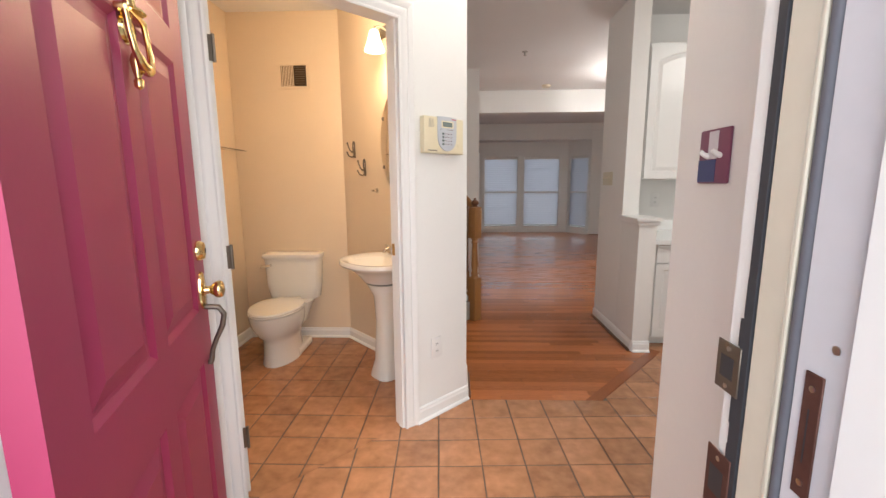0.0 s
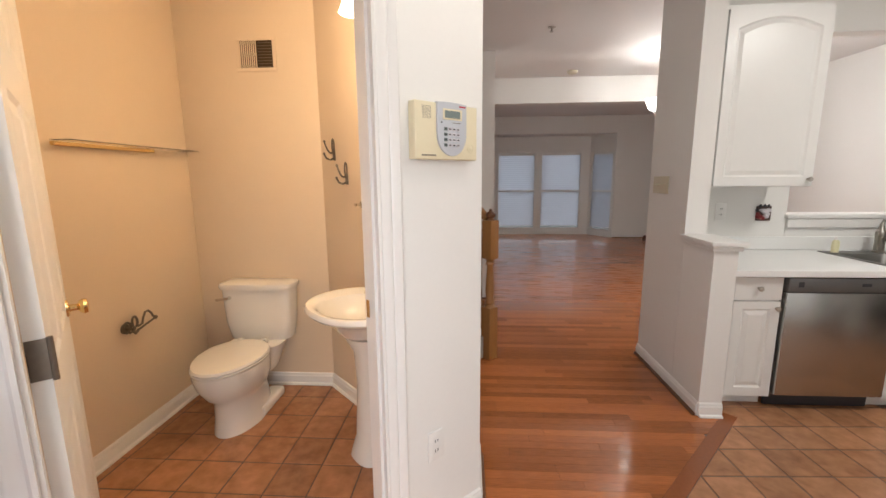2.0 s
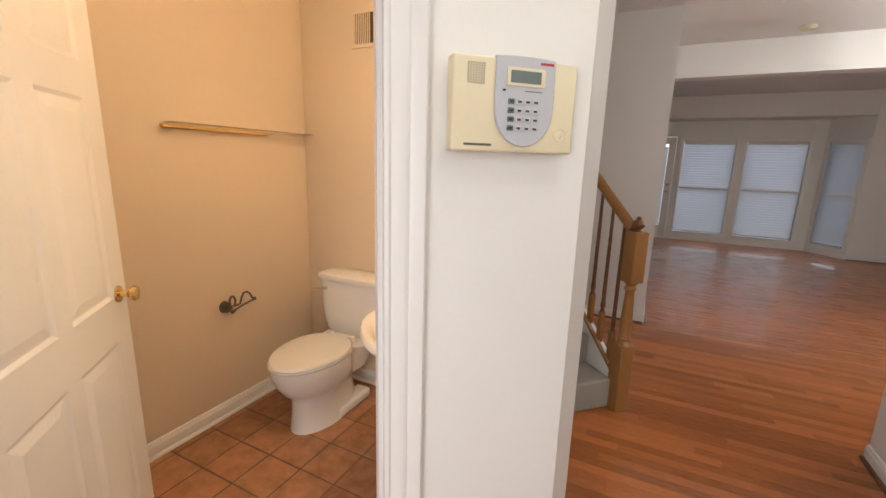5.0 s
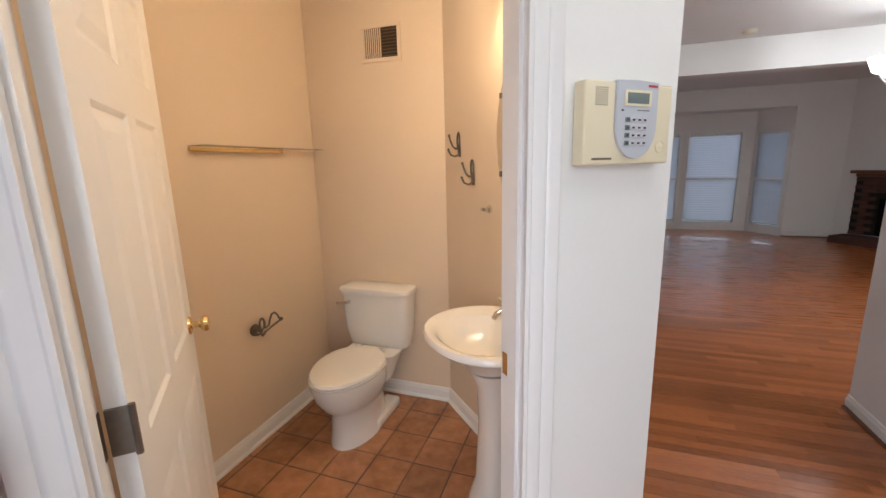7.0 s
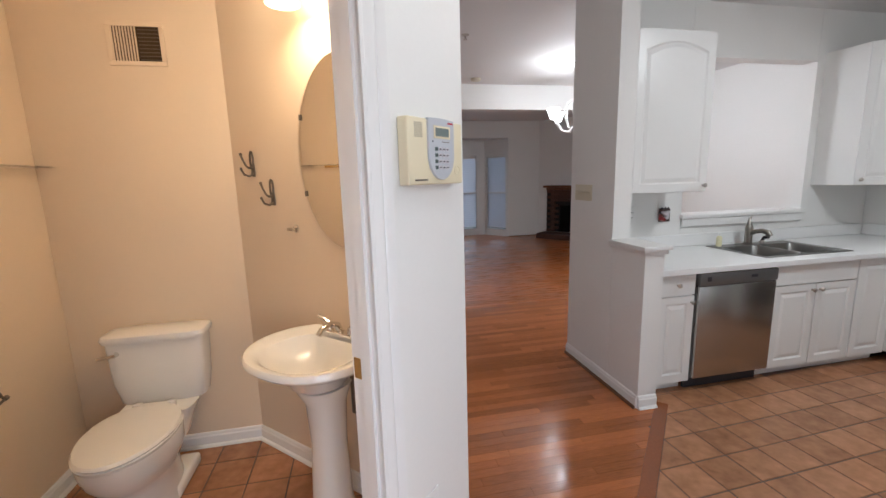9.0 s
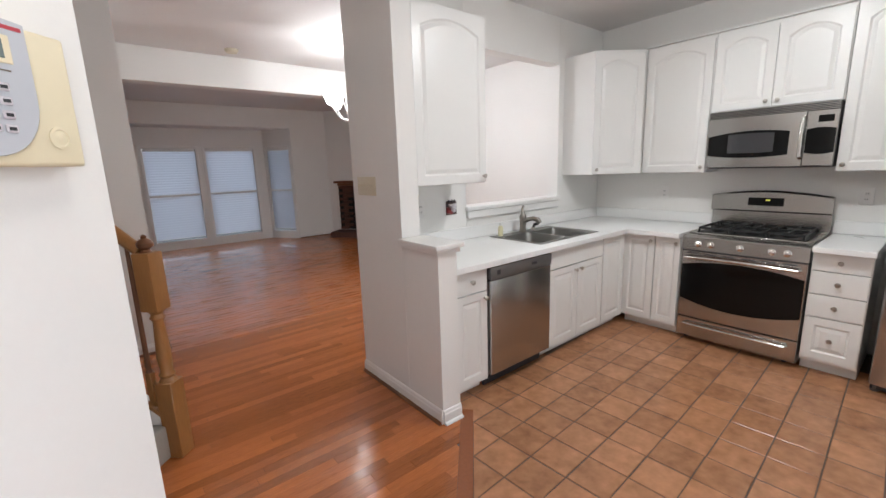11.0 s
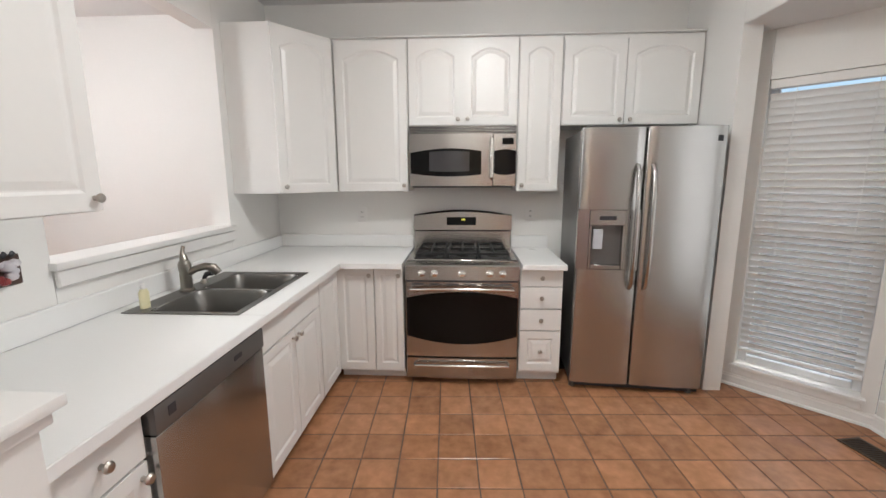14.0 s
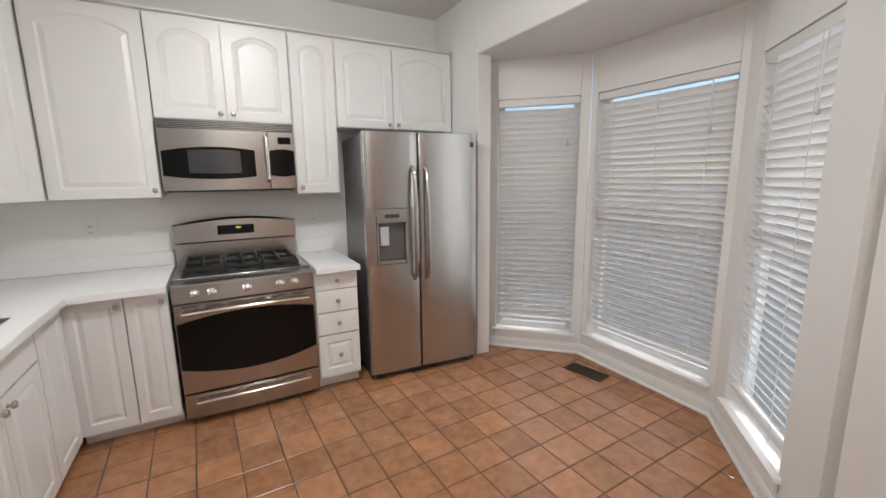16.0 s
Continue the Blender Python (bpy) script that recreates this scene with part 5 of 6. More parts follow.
part("spout", tube(B(), [(0, 0, 0.015), (0, -0.015, 0.05), (0, -0.055, 0.065), (0, -0.10, 0.055), (0, -0.118, 0.035)], [0.016, 0.015, 0.013, 0.012, 0.011], 10), CHROME, ft)
for sx in (-1, 1):
    part("valve", turned(B(), [(0.018, 0.016), (0.016, 0.035), (0.012, 0.045)], 12, (sx * 0.065, 0, 0)), CHROME, ft)
    part("lever", tube(B(), [(sx * 0.065, 0, 0.042), (sx * 0.085, -0.004, 0.055), (sx * 0.125, -0.008, 0.068)], [0.010, 0.008, 0.007], 8), CHROME, ft)
pp = thing("drain_pipe", BASIN @ pose(-0.02, 0, 0), "bare metal drain trap and supply valves under the basin", "plumbing")
part("trap", tube(B(), [(0.09, -0.10, 0.66), (0.09, -0.10, 0.50), (0.09, -0.06, 0.46), (0.09, -0.03, 0.52), (0.09, -0.002, 0.52)], 0.017, 10), PEWTER, pp)
for sx, z in ((0.14, 0.45), (0.17, 0.38)):
    part("supply_valve", tube(B(), [(sx, -0.001, z), (sx, -0.05, z), (sx, -0.055, z + 0.05), (sx - 0.02, -0.06, z + 0.22)], [0.012, 0.010, 0.006, 0.005], 8), PEWTER, pp)

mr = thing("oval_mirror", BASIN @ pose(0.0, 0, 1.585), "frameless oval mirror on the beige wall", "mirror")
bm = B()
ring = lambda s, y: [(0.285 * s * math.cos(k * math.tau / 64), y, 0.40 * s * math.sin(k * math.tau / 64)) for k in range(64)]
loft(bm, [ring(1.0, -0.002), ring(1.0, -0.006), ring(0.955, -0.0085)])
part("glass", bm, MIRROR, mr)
for a in (25, 155, 205, 335):
    part("clip", box(B(), 0.275 * math.cos(radians(a)) - 0.008, -0.012, 0.39 * math.sin(radians(a)) - 0.012, 0.275 * math.cos(radians(a)) + 0.008, -0.0095, 0.39 * math.sin(radians(a)) + 0.012, 0.002), PEWTER, mr)

vl = thing("vanity_light", BASIN @ pose(0.0, 0, 2.24), "lit vanity light with frosted bell shades over the mirror", "wall lamp")
part("back_plate", box(B(), -0.24, -0.02, 0.02, 0.24, -0.001, 0.10, 0.008, 2), NICKEL, vl)
for x in (-0.165, 0.165):
    part("arm", tube(B(), [(x, -0.018, 0.06), (x, -0.07, 0.075), (x, -0.11, 0.06), (x, -0.115, 0.035)], 0.008, 8), NICKEL, vl)
    part("shade", turned(B(), [(0.022, 0.04), (0.030, 0.02), (0.045, -0.03), (0.066, -0.085), (0.060, -0.085), (0.038, -0.03), (0.016, 0.03)], 20, (x, -0.115, 0)), GLOW_WARM, vl, "lit frosted glass bell")


def robe_hook(u, z):
    h = thing("robe_hook", BASIN @ pose(u, 0, z), "dark pewter double robe hook", "hook", "hooks beside the mirror")
    part("back_plate", loft(B(), [oval(0, -0.004, -0.062, 0.012, 0.0035), oval(0, -0.006, -0.045, 0.017, 0.005), oval(0, -0.006, -0.015, 0.015, 0.005), oval(0, -0.004, 0.0, 0.010, 0.0035)]), PEWTER, h)
    part("loop", tube(B(), [(0.013 * math.sin(a * math.tau / 14), -0.010, 0.022 - 0.040 * math.cos(a * math.tau / 14)) for a in range(15)], 0.0048, 7), PEWTER, h)
    part("upper_hook", tube(B(), [(0, -0.006, -0.016), (0, -0.030, -0.018), (0, -0.045, -0.004), (-0.002, -0.056, 0.022), (-0.002, -0.062, 0.042)], [0.008, 0.006, 0.005, 0.005, 0.005], 8), PEWTER, h)
    part("hook_tip", turned(B(), [(0.002, -0.008), (0.007, -0.004), (0.008, 0.001), (0.005, 0.006), (0.001, 0.008)], 10, (-0.002, -0.063, 0.046)), PEWTER, h)
    part("lower_hook", tube(B(), [(0, -0.006, -0.046), (0, -0.030, -0.058), (0, -0.055, -0.050), (0, -0.068, -0.028)], [0.007, 0.005, 0.005, 0.005], 8), PEWTER, h)
    part("hook_tip", turned(B(), [(0.002, -0.007), (0.006, -0.004), (0.007, 0.001), (0.004, 0.006), (0.001, 0.007)], 10, (0, -0.069, -0.023)), PEWTER, h)


robe_hook(-0.640, 1.565)
robe_hook(-0.500, 1.425)
tr = thing("towel_ring_post", BASIN @ pose(-0.352, 0, 1.255), "small chrome towel post on the wall", "towel holder")
part("rosette", turned(B(), [(0.02, 0), (0.018, 0.008), (0.008, 0.012), (0.008, 0.03)], 14, (0, 0, 0), Matrix.Rotation(radians(90), 4, "X")), CHROME, tr)
part("clip", box(B(), -0.022, -0.040, -0.008, 0.022, -0.030, 0.008, 0.004, 2), CHROME, tr)

WEST = lambda y, z: pose(-1.46, y, z, 0, 0, 90)
shf = thing("glass_shelf", WEST(2.53, 1.57), "narrow glass wall shelf on a brass rail", "shelf")
part("rail", box(B(), 0, -0.024, -0.020, 0.58, -0.001, -0.001, 0.003), BRASS, shf, "brass shelf rail")
part("glass", box(B(), 0, -0.10, 0.0005, 0.92, -0.001, 0.0065, 0.001), GLASS, shf)
tp = thing("toilet_paper_holder", WEST(2.77, 0.63), "scrolled dark metal toilet paper holder without roll", "paper holder")
part("back_plate", turned(B(), [(0.028, 0), (0.026, 0.006), (0.012, 0.012)], 14, (0, 0, 0), Matrix.Rotation(radians(90), 4, "X")), PEWTER, tp)
part("post", tube(B(), [(0, -0.008, 0), (0, -0.035, -0.002), (0.0, -0.055, 0.0)], [0.010, 0.008, 0.009], 10), PEWTER, tp)
part("scroll", tube(B(), [(-0.034 + 0.024 * math.cos(a * 0.42 - 0.6), -0.045, 0.018 + 0.028 * math.sin(a * 0.42 - 0.6)) for a in range(15)], 0.0055, 7), PEWTER, tp)
part("scroll", tube(B(), [(0.012 + 0.017 * math.cos(a * 0.42 - 1.2), -0.05, 0.034 + 0.030 * math.sin(a * 0.42 - 1.2)) for a in range(15)], 0.006, 7), PEWTER, tp)
part("scroll", tube(B(), [(-0.03, -0.05, -0.012), (-0.012, -0.055, -0.008), (0.002, -0.056, -0.026), (0.018, -0.055, -0.020), (0.024, -0.055, -0.006)], 0.006, 7), PEWTER, tp)
part("arm", tube(B(), [(0.025, -0.055, 0.008), (0.052, -0.056, 0.012), (0.062, -0.058, 0.045), (0.076, -0.06, 0.068), (0.098, -0.06, 0.070), (0.116, -0.06, 0.052), (0.128, -0.06, 0.026)], 0.0055, 8), PEWTER, tp)
part("roller_bar", tube(B(), [(-0.005, -0.062, -0.014), (0.06, -0.064, 0.002), (0.135, -0.064, 0.016)], 0.0055, 8), PEWTER, tp)
part("bar_end", turned(B(), [(0.003, -0.012), (0.010, -0.006), (0.010, 0.006), (0.003, 0.012)], 10, (0.138, -0.064, 0.018), Matrix.Rotation(radians(78), 4, "Y")), PEWTER, tp)

vn = thing("wall_vent", pose(-0.948, 3.41, 2.145), "beige painted wall register with louvres", "vent")
for a in ((-0.125, -0.10, 0.125, -0.078), (-0.125, 0.078, 0.125, 0.10), (-0.125, -0.078, -0.103, 0.078), (0.103, -0.078, 0.125, 0.078)):
    part("frame", box(B(), a[0], -0.008, a[1], a[2], -0.0005, a[3], 0.002), PEACH, vn)
part("backing", box(B(), -0.103, -0.002, -0.078, 0.103, -0.0006, 0.078), BRONZE, vn, "dark duct behind the louvres")
for k in range(9):
    part("louvre", box(B(), -0.103 + k * 0.0125, -0.007, -0.078, -0.0975 + k * 0.0125, -0.0022, 0.078), PEACH, vn, smooth=False)
for k in range(9):
    part("louvre", box(B(), 0.012, -0.007, -0.074 + k * 0.017, 0.103, -0.0045, -0.070 + k * 0.017), PEWTER, vn, smooth=False)

# ---- stairs ----
ST = pose(0.52, 3.90, 0, 0, 0, 45)  # x runs north-east, the flight climbs along +y
stairs = thing("stairs", ST, "grey carpeted stair flight climbing beside the hall", "stairs", kind="structure")
for k in range(10):
    part("step", box(B(), -0.885, 0.02 + k * 0.235, 0.0 if k < 2 else k * 0.185 - 0.2, -0.055, 0.02 + (k + 1) * 0.235 + 0.02, (k + 1) * 0.185, 0.018, 3), CARPET, stairs)
bm = B()
loft(bm, [[(-0.052, 0.03, 0.0), (-0.052, 2.4, 1.75), (-0.052, 2.4, 2.105), (-0.052, 0.03, 0.215)], [(0.0, 0.03, 0.0), (0.0, 2.4, 1.75), (0.0, 2.4, 2.105), (0.0, 0.03, 0.215)]])
part("curb", bm, TRIM, stairs, "white painted stringer curb")
bm = B()
loft(bm, [[(x, 0.03, 0.216), (x, 2.4, 2.106), (x, 2.4, 2.128), (x, 0.03, 0.238)] for x in (-0.062, -0.040)])
part("curb_edge", bm, OAK, stairs, "oak curb edge")
bal = thing("balustrade", ST, "oak stair balustrade with turned newel and slim balusters", "balustrade")
part("handrail", tube(B(), [(-0.026, 0.03, 1.09), (-0.026, 1.9, 2.56)], 0.030, 12), OAK, bal)
for k in range(12):
    y = 0.095 + k * 0.105
    z0, z1 = 0.24 + 0.795 * (y - 0.03) , 1.075 + 0.787 * (y - 0.03)
    b2 = part("baluster", box(B(), -0.044, y - 0.016, z0 - 0.03, -0.012, y + 0.016, z0 + 0.17, 0.003), OAK, bal)
    part("spindle", turned(B(), [(0.017, z0 + 0.17), (0.011, z0 + 0.19), (0.016, z0 + 0.21), (0.012, z0 + 0.25), (0.011, z0 + 0.5), (0.009, z1)], 10, (-0.028, y, 0)), DARKOAK, b2)
nw = part("newel", box(B(), -0.070, -0.045, 0.001, 0.020, 0.045, 0.42, 0.004), OAK, bal)
part("newel_turning", turned(B(), [(0.042, 0.42), (0.030, 0.44), (0.038, 0.455), (0.028, 0.475), (0.034, 0.55), (0.027, 0.68), (0.024, 0.74), (0.034, 0.755), (0.026, 0.775), (0.040, 0.795)], 18, (-0.025, 0, 0)), OAK, nw)
part("newel_block", box(B(), -0.070, -0.045, 0.795, 0.020, 0.045, 1.085, 0.008, 2), OAK, nw)
part("finial", turned(B(), [(0.030, 1.085), (0.018, 1.098), (0.034, 1.112), (0.036, 1.128), (0.024, 1.145), (0.010, 1.152), (0.014, 1.162), (0.003, 1.170)], 16, (-0.025, 0, 0)), DARKOAK, nw)

# ---- dining and living room ----
ch = thing("chandelier", pose(2.60, 5.60, T - 0.0), "lit white chandelier with bell glass shades on curled arms", "chandelier")
part("canopy", turned(B(), [(0.06, -0.001), (0.06, -0.015), (0.02, -0.04)], 18), TRIM, ch)
part("stem", tube(B(), [(0, 0, -0.03), (0, 0, -0.55)], 0.010, 8), TRIM, ch)
part("hub", turned(B(), [(0.012, -0.36), (0.03, -0.42), (0.04, -0.50), (0.02, -0.64), (0.03, -0.71), (0.006, -0.79)], 14), TRIM, ch)
for k in range(5):
    a = k * math.tau / 5 + math.pi
    c, s = math.cos(a), math.sin(a)
    arm = part("arm", tube(B(), [(r * c, r * s, z) for r, z in ((0.02, -0.69), (0.09, -0.76), (0.18, -0.75), (0.25, -0.67), (0.28, -0.63))], 0.008, 8), TRIM, ch)
    part("scroll", tube(B(), [(r * c, r * s, z) for r, z in ((0.05, -0.40), (0.12, -0.45), (0.14, -0.58), (0.10, -0.71))], 0.006, 8), TRIM, arm)
    part("shade", turned(B(), [(0.02, -0.625), (0.04, -0.61), (0.062, -0.55), (0.078, -0.505), (0.072, -0.505), (0.05, -0.56), (0.015, -0.615)], 18, (0.28 * c, 0.28 * s, 0)), GLOW, arm, "lit white glass bell")


def detector(x, y, label):
    dt = thing("smoke_detector", pose(x, y, T), label, "smoke detector")
    part("base", turned(B(), [(0.065, -0.001), (0.065, -0.02), (0.05, -0.035), (0.01, -0.037)], 20), IVORY, dt)


detector(1.65, 6.45, "yellowed round smoke detector on the ceiling")
spk = thing("sprinkler_head", pose(1.08, 4.85, T), "small fire sprinkler head in the ceiling", "sprinkler")
part("escutcheon", turned(B(), [(0.035, -0.001), (0.033, -0.006), (0.012, -0.010)], 16), NICKEL, spk)
part("head", turned(B(), [(0.008, -0.008), (0.008, -0.035), (0.018, -0.038), (0.018, -0.042)], 12), NICKEL, spk)


def far_window(num, m, x0, x1, z0, z1, name="window", glow=True):
    win = thing(f"window_{num}", m, "white living room window with closed blinds", "window", kind="structure")
    f = 0.05
    for a in ((x0 - f, z0 - f, x0, z1 + f), (x1, z0 - f, x1 + f, z1 + f), (x0, z0 - f, x1, z0), (x0, z1, x1, z1 + f), (x0, (z0 + z1) / 2 - 0.02, x1, (z0 + z1) / 2 + 0.02)):
        part("window_frame", box(B(), a[0], -0.012, a[1], a[2], 0.10, a[3], 0.003), TRIM, win)
    pane = part("pane", box(B(), x0, 0.085, z0, x1, 0.09, z1), GLASS, win)
    pane.visible_shadow = False
    bl = thing("window_blind", m, "white mini blind closed over the living room window", "blind", "blinds in the living room")
    part("head_rail", box(B(), x0 + 0.01, 0.0, z1 - 0.05, x1 - 0.01, 0.045, z1 - 0.004, 0.002), BLIND, bl)
    bm = B()
    nn = int((z1 - z0 - 0.15) / 0.046)
    gap = (z1 - z0 - 0.15) / (nn - 1)
    for k in range(nn):
        z = z0 + 0.08 + k * gap
        loft(bm, [[(x, 0.010, z - 0.028), (x, 0.034, z + 0.027), (x, 0.036, z + 0.028), (x, 0.012, z - 0.028)] for x in (x0 + 0.003, x1 - 0.003)])
    tagged(part("slats", bm, THIN, bl), kind="stuff")
    part("bottom_rail", box(B(), x0 + 0.012, 0.01, z0 + 0.035, x1 - 0.012, 0.035, z0 + 0.05, 0.002), BLIND, bl)


def far_wall(name, m, length, holes, top=2.34):
    x = 0.0
    for k, (a, b, z0, z1) in enumerate(holes):
        wall(f"{name}_{k}", x, 0, a, 0.12, 0, top, m=m, label="white painted living room wall")
        wall(f"{name}_low_{k}", a, 0.002, b, 0.118, 0, z0, m=m, label="white painted living room wall")
        wall(f"{name}_head_{k}", a, 0.002, b, 0.118, z1, top, m=m, label="white painted living room wall")
        x = b
    wall(f"{name}_end", x, 0, length, 0.12, 0, top, m=m, label="white painted living room wall")


FAR = pose(-1.478, 11.05, 0)
far_wall("wall_far", FAR, 4.70, [(1.50, 2.41, 0.02, 2.05), (2.54, 3.40, 0.17, 1.95), (3.57, 4.48, 0.17, 1.95)])
far_window(4, FAR, 2.54, 3.40, 0.17, 1.95)
far_window(5, FAR, 3.57, 4.48, 0.17, 1.95)
ANG = pose(3.222, 11.05, 0, 0, 0, math.degrees(math.atan2(-0.60, 0.40)))
far_wall("wall_far_angle", ANG, 0.72, [(0.08, 0.64, 0.17, 1.95)])
far_window(6, ANG, 0.08, 0.64, 0.17, 1.95)
pd = thing("door_3", FAR @ pose(1.505, 0.03, 0.02), "white glazed patio door with a blind behind its glass", "door", kind="structure")
for a in ((0, 0, 0.13, 2.02), (0.77, 0, 0.90, 2.02), (0.13, 0, 0.77, 0.25), (0.13, 1.88, 0.77, 2.02)):
    part("door_frame", box(B(), a[0], 0, a[1], a[2], 0.045, a[3], 0.004), TRIM, pd)
pn = part("pane", box(B(), 0.13, 0.030, 0.25, 0.77, 0.034, 1.88), GLASS, pd)
pn.visible_shadow = False
bm = B()
for k in range(34):
    z = 0.29 + k * 0.046
    loft(bm, [[(x, 0.008, z - 0.028), (x, 0.024, z + 0.027), (x, 0.026, z + 0.028), (x, 0.010, z - 0.028)] for x in (0.135, 0.765)])
tagged(part("slats", bm, THIN, pd), kind="stuff")
part("knob", turned(B(), [(0.03, 0), (0.012, 0.01), (0.026, 0.04), (0.02, 0.055), (0.004, 0.058)], 14, (0.83, 0, 0.95), Matrix.Rotation(radians(90), 4, "X")), NICKEL, pd)
part("deadbolt", turned(B(), [(0.03, 0), (0.028, 0.012), (0.006, 0.014)], 14, (0.83, 0, 1.08), Matrix.Rotation(radians(90), 4, "X")), NICKEL, pd)

# fireplace in the slanting corner
FP = pose(4.54, 10.275, 0, 0, 0, math.degrees(math.atan2(-1.25, 1.0)))
fp = thing("fireplace", FP, "dark brick corner fireplace with black firebox and wooden mantel", "fireplace")
part("firebox", box(B(), 0.33, -0.032, 0.13, 1.05, -0.002, 0.80), SOOT, fp, "black sooty firebox")
part("fire_screen", box(B(), 0.36, -0.048, 0.15, 1.02, -0.034, 0.74, 0.004), BLACK, fp, "dark glass fire doors")
part("brick_backing", box(B(), 0.0, -0.012, 0.118, 1.38, -0.001, 1.098), SOOT, fp, "dark mortar backing")
part("mantel_shelf", box(B(), -0.02, -0.20, 1.16, 1.40, -0.002, 1.21, 0.008, 2), DARKOAK, fp, "dark wood mantel shelf")
part("mantel_moulding", box(B(), 0.03, -0.13, 1.10, 1.35, -0.002, 1.158, 0.015, 2), DARKOAK, fp)
brick_mesh = mesh_of("brick", box(B(), 0.003, 0, 0.003, 0.197, 0.075, 0.062, 0.003), BRICK)
for row in range(15):
    for col in range(8):
        x = 0.02 + col * 0.20 - (0.10 if row % 2 else 0.0)
        z = 0.12 + row * 0.065
        if x < 0.0 or x + 0.2 > 1.38 or (x + 0.19 > 0.33 and x < 1.05 and z < 0.79):
            continue
        b = new("brick", brick_mesh)
        b.parent = fp
        b.matrix_basis = pose(x, -0.078, z)
hearth = thing("hearth", FP, "raised dark brick hearth before the fireplace", "hearth")
part("hearth_core", box(B(), -0.02, -0.52, 0.001, 1.40, -0.001, 0.105), BRICK, hearth, "mortared brick core")
hb = mesh_of("hearth_brick", box(B(), 0.003, 0, 0, 0.097, 0.197, 0.012, 0.003), BRICK)
for row in range(2):
    for col in range(14):
        b = new("brick", hb)
        b.parent = hearth
        b.matrix_basis = pose(-0.02 + col * 0.101, -0.52 + row * 0.205, 0.106)
wall("wall_dining_far", 5.40, 9.2, 5.52, 9.3)

# ---- floors, piece by piece ----


def clip(poly, nx, ny, d):
    """The part of a convex outline where nx*x + ny*y >= d."""
    out = []
    for (ax, ay), (bx, by) in zip(poly, poly[1:] + poly[:1]):
        fa, fb = nx * ax + ny * ay - d, nx * bx + ny * by - d
        if fa >= 0:
            out.append((ax, ay))
        if (fa >= 0) != (fb >= 0):
            s = fa / (fa - fb)
            out.append((ax + s * (bx - ax), ay + s * (by - ay)))
    return out


def area(poly):
    return 0.5 * abs(sum(a[0] * b[1] - b[0] * a[1] for a, b in zip(poly, poly[1:] + poly[:1])))


def slab_of(poly, z0, z1, lip, lean=(0.0, 0.0)):
    """Vertices and faces of a flat piece with a softened upper edge, its face leaning a little."""
    n = len(poly)
    cx, cy = sum(p[0] for p in poly) / n, sum(p[1] for p in poly) / n
    far = max(math.hypot(x - cx, y - cy) for x, y in poly)
    s = 1 - lip / far * 1.4
    v = [(x, y, z0) for x, y in poly] + [(x, y, z1 - lip * 0.6) for x, y in poly] + [(cx + (x - cx) * s, cy + (y - cy) * s, z1) for x, y in poly]
    v = [(x, y, z + (lean[0] * (x - cx) + lean[1] * (y - cy) if k >= n else 0.0)) for k, (x, y, z) in enumerate(v)]
    f = [tuple(range(2 * n, 3 * n))]
    for r in (0, n):
        f += [(r + k, r + (k + 1) % n, r + n + (k + 1) % n, r + n + k) for k in range(n)]
    return v, f


def piece(name, poly, z0, z1, lip, material, parent, lean=(0.0, 0.0)):
    v, f = slab_of(poly, z0, z1, lip, lean)
    me = bpy.data.meshes.new(name)
    me.from_pydata(v, [], f)
    me.materials.append(material)
    ob = new(name, me)
    ob.parent = parent
    return ob


DX, DY = 0.665, -0.63
DD = DX * 1.16 + DY * 2.385
J = 0.0065
fl_k = structure("floor_kitchen", box(B(), 0.94, 0.0, -0.0055, 4.10, 3.34, -0.003), GROUT, "terracotta tiled kitchen floor with dark grout", "floor")
fl_f = structure("floor_foyer", box(B(), -1.45, 0.60, -0.0055, 0.938, 2.385, -0.003), GROUT, "terracotta tiled entrance floor with dark grout", "floor")
fl_b = structure("floor_bath", box(B(), -1.45, 2.387, -0.0055, 0.30, 3.41, -0.003), GROUT, "terracotta tiled powder room floor", "floor")
random.seed(9)


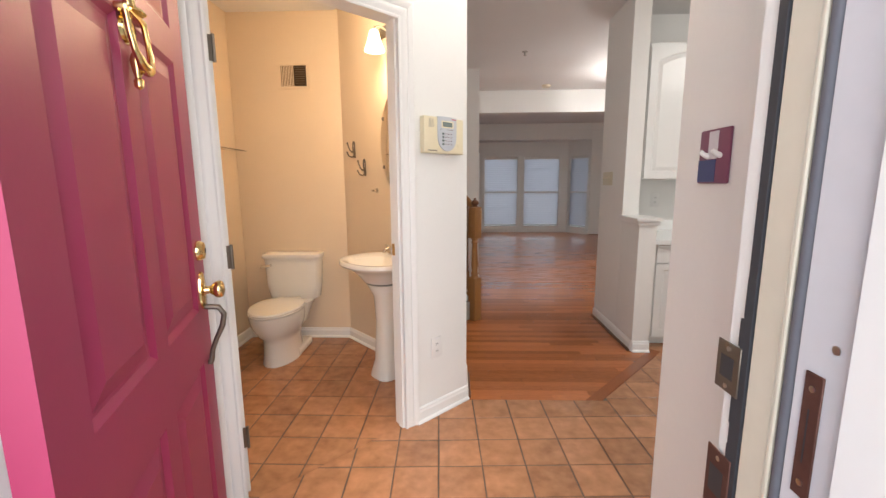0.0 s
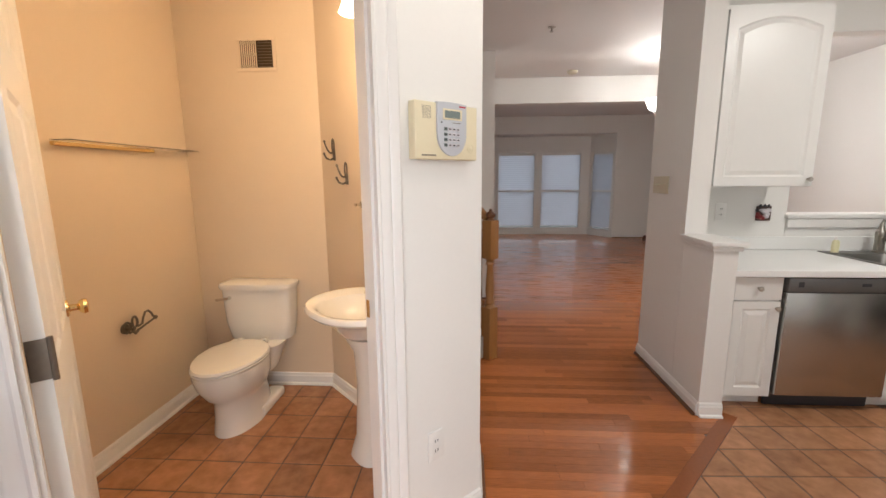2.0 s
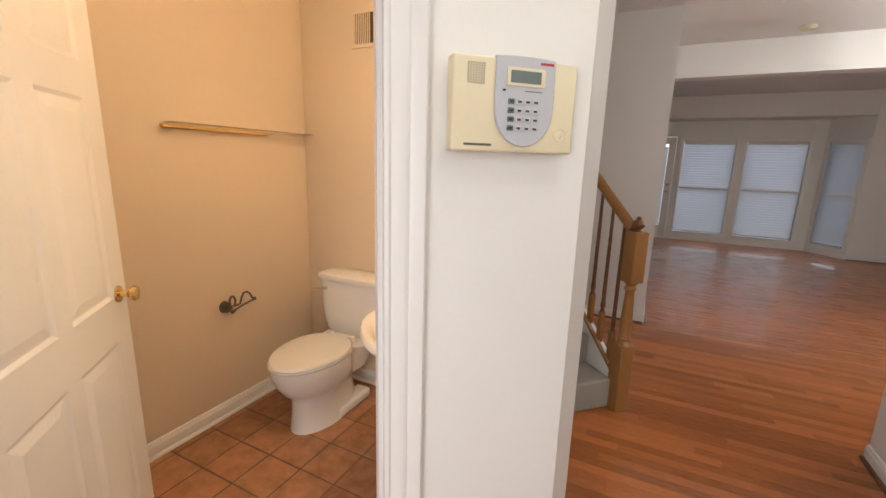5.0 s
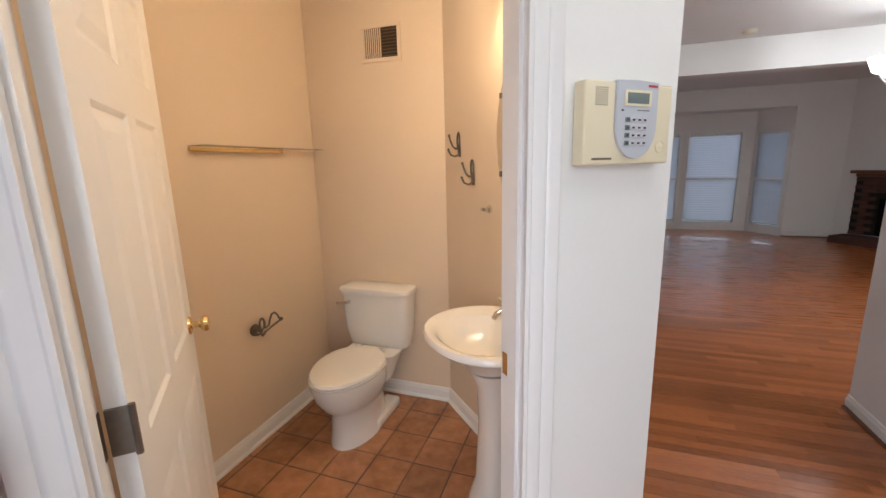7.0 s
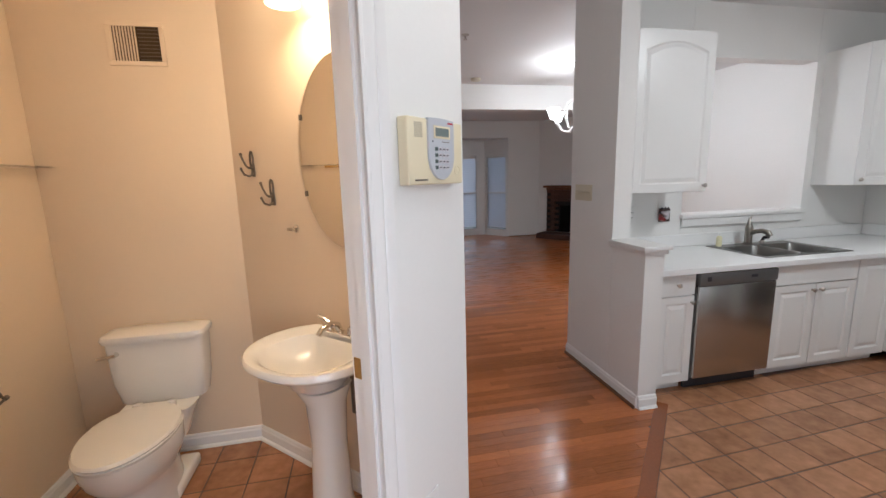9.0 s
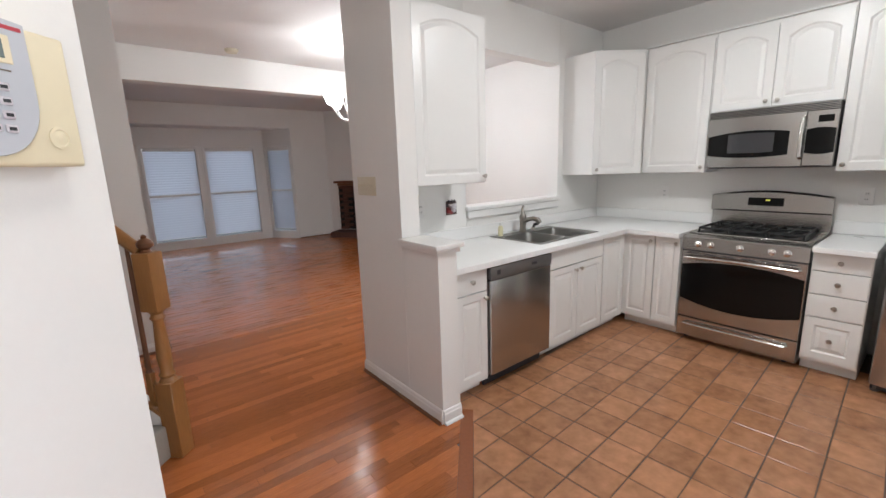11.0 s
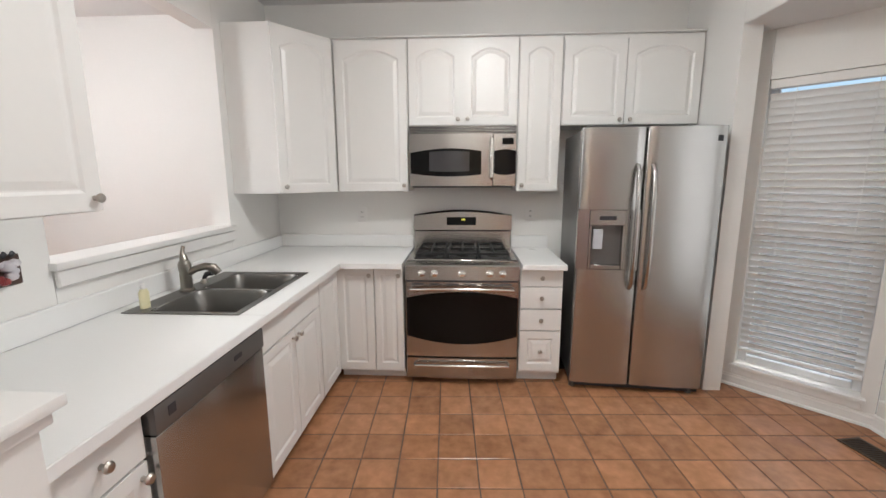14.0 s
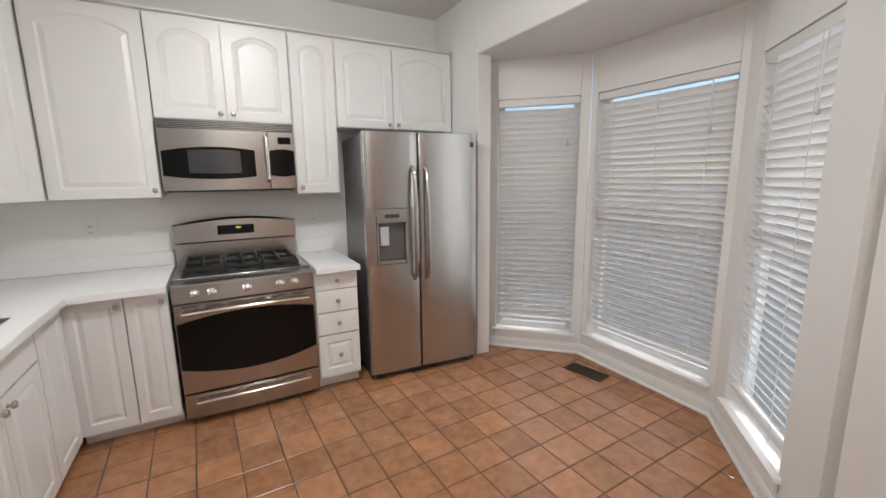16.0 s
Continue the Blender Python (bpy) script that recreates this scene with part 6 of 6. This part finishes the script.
def lay(home, ox, oy, turn, px, py, kind):
    """Hand-laid square tiles on a turned grid, cut where the floor ends."""
    v, f = slab_of([(-px / 2 + J / 2, -py / 2 + J / 2), (px / 2 - J / 2, -py / 2 + J / 2), (px / 2 - J / 2, py / 2 - J / 2), (-px / 2 + J / 2, py / 2 - J / 2)], -0.003, 0.0, 0.003)
    full = bpy.data.meshes.new("tile")
    full.from_pydata(v, [], f)
    full.materials.append(TILE)
    for i in range(-16, 17):
        for j in range(-16, 17):
            m = pose(ox, oy, 0, 0, 0, turn) @ pose((i + 0.5) * px + random.uniform(-0.0009, 0.0009), (j + 0.5) * py + random.uniform(-0.0009, 0.0009), 0, 0, 0, random.uniform(-0.3, 0.3))
            whole = [tuple((m @ Vector((x, y, 0)))[:2]) for x, y, z in v[:4]]
            cx, cy = m.translation.x, m.translation.y
            if kind == "bath":
                cuts = [clip(clip(clip(clip(whole, -1, 1, 2.068), -1, -1, -2.84), 1, 0, -1.458), 0, -1, -3.408)]
            else:
                if cx < -1.3 or cx > 4.12 or cy > 3.38:
                    continue
                poly = clip(whole, 1, -1, -2.066)
                if cx < 1.72:
                    poly = clip(poly, 0, 1, 0.602)
                if cx > 1.6:
                    poly = clip(clip(clip(poly, -1, 1, -3.455), 1, 1, 2.435), 0, 1, 0.018)
                if cx > 1.9 or all(DX * x + DY * y > DD + 0.035 for x, y in poly):
                    cuts = [poly]
                else:
                    cuts = [clip(poly, 0, -1, -2.386), clip(clip(poly, 0, 1, 2.389), DX, DY, DD + 0.035)]
            for poly in cuts:
                if len(poly) < 3 or area(poly) < 0.0006:
                    continue
                at = home if kind == "bath" or cx > 0.93 else fl_f
                if area(poly) > (px - J) * (py - J) * 0.999:
                    t = new("tile", full)
                    t.parent = at
                    t.matrix_basis = m
                else:
                    piece("tile", poly, -0.003, 0.0, 0.003, TILE, at)


lay(fl_k, 1.6516, 2.433, 2.4, 0.2043, 0.1990, "kitchen")
lay(fl_b, -0.585, 2.819, 0.0, 0.2030, 0.2090, "bath")

fl_w = structure("floor_hall", box(B(), -1.4, 2.39, -0.0055, 5.40, 11.04, -0.0045), SUBFLOOR, "glossy red-brown oak strip floor of the hall", "floor")
# border boards along the tiles
bx, by = 0.63 / 0.916, 0.665 / 0.916
NX, NY = 0.726, -0.688
border = [(1.16 + NX * u + bx * v, 2.385 + NY * u + by * v) for u, v in ((0.0362, -0.1), (0.0362, 1.06), (-0.0362, 1.06), (-0.0362, -0.1))]
piece("border_board", clip(border, 0, 1, 2.389), -0.0045, 0.0005, 0.0015, WOOD_EDGE, fl_w)
random.seed(4)
rest_v, rest_f = [], []
made, row_h, y = 0, 0.057, 2.388
while y < 11.0:
    y1 = y + row_h - 0.0009
    mid_y = (y + y1) / 2
    if mid_y < 4.02:
        xa, xb = (0.392 if mid_y < 2.72 else max(3.112 - mid_y, -0.3)), 1.80
    else:
        xa, xb = (-0.6 if mid_y < 5.5 else (0.62 if mid_y < 7.0 else -1.47)), 5.39
    x = xa - random.uniform(0, 0.5)
    while x < xb:
        ln = random.choice((0.32, 0.45, 0.55, 0.7, 0.85, 1.05, 1.25)) * random.uniform(0.9, 1.1)
        poly = [(max(x, xa), y), (min(x + ln - 0.0009, xb), y), (min(x + ln - 0.0009, xb), y1), (max(x, xa), y1)]
        x += ln
        if poly[1][0] - poly[0][0] < 0.02:
            continue
        if mid_y < 3.2:
            poly = clip(poly, -DX, -DY, -DD + 0.034)
        if len(poly) < 3 or area(poly) < 0.0003:
            continue
        lean = (random.uniform(-0.0002, 0.0002), random.uniform(-0.0012, 0.0012)) if y < 3.6 else (0.0, 0.0)
        if made < 300:
            piece("plank", poly, -0.0045, 0.0, 0.0009, WOOD, fl_w, lean)
            made += 1
        else:
            v, f = slab_of(poly, -0.0045, 0.0, 0.0003, lean)
            o = len(rest_v)
            rest_v += v
            rest_f += [tuple(o + k for k in q) for q in f]
    y += row_h
me = bpy.data.meshes.new("planks")
me.from_pydata(rest_v, [], rest_f)
me.materials.append(WOOD_REST)
ob = new("planks", me)
ob.parent = fl_w
tagged(ob, kind="stuff")
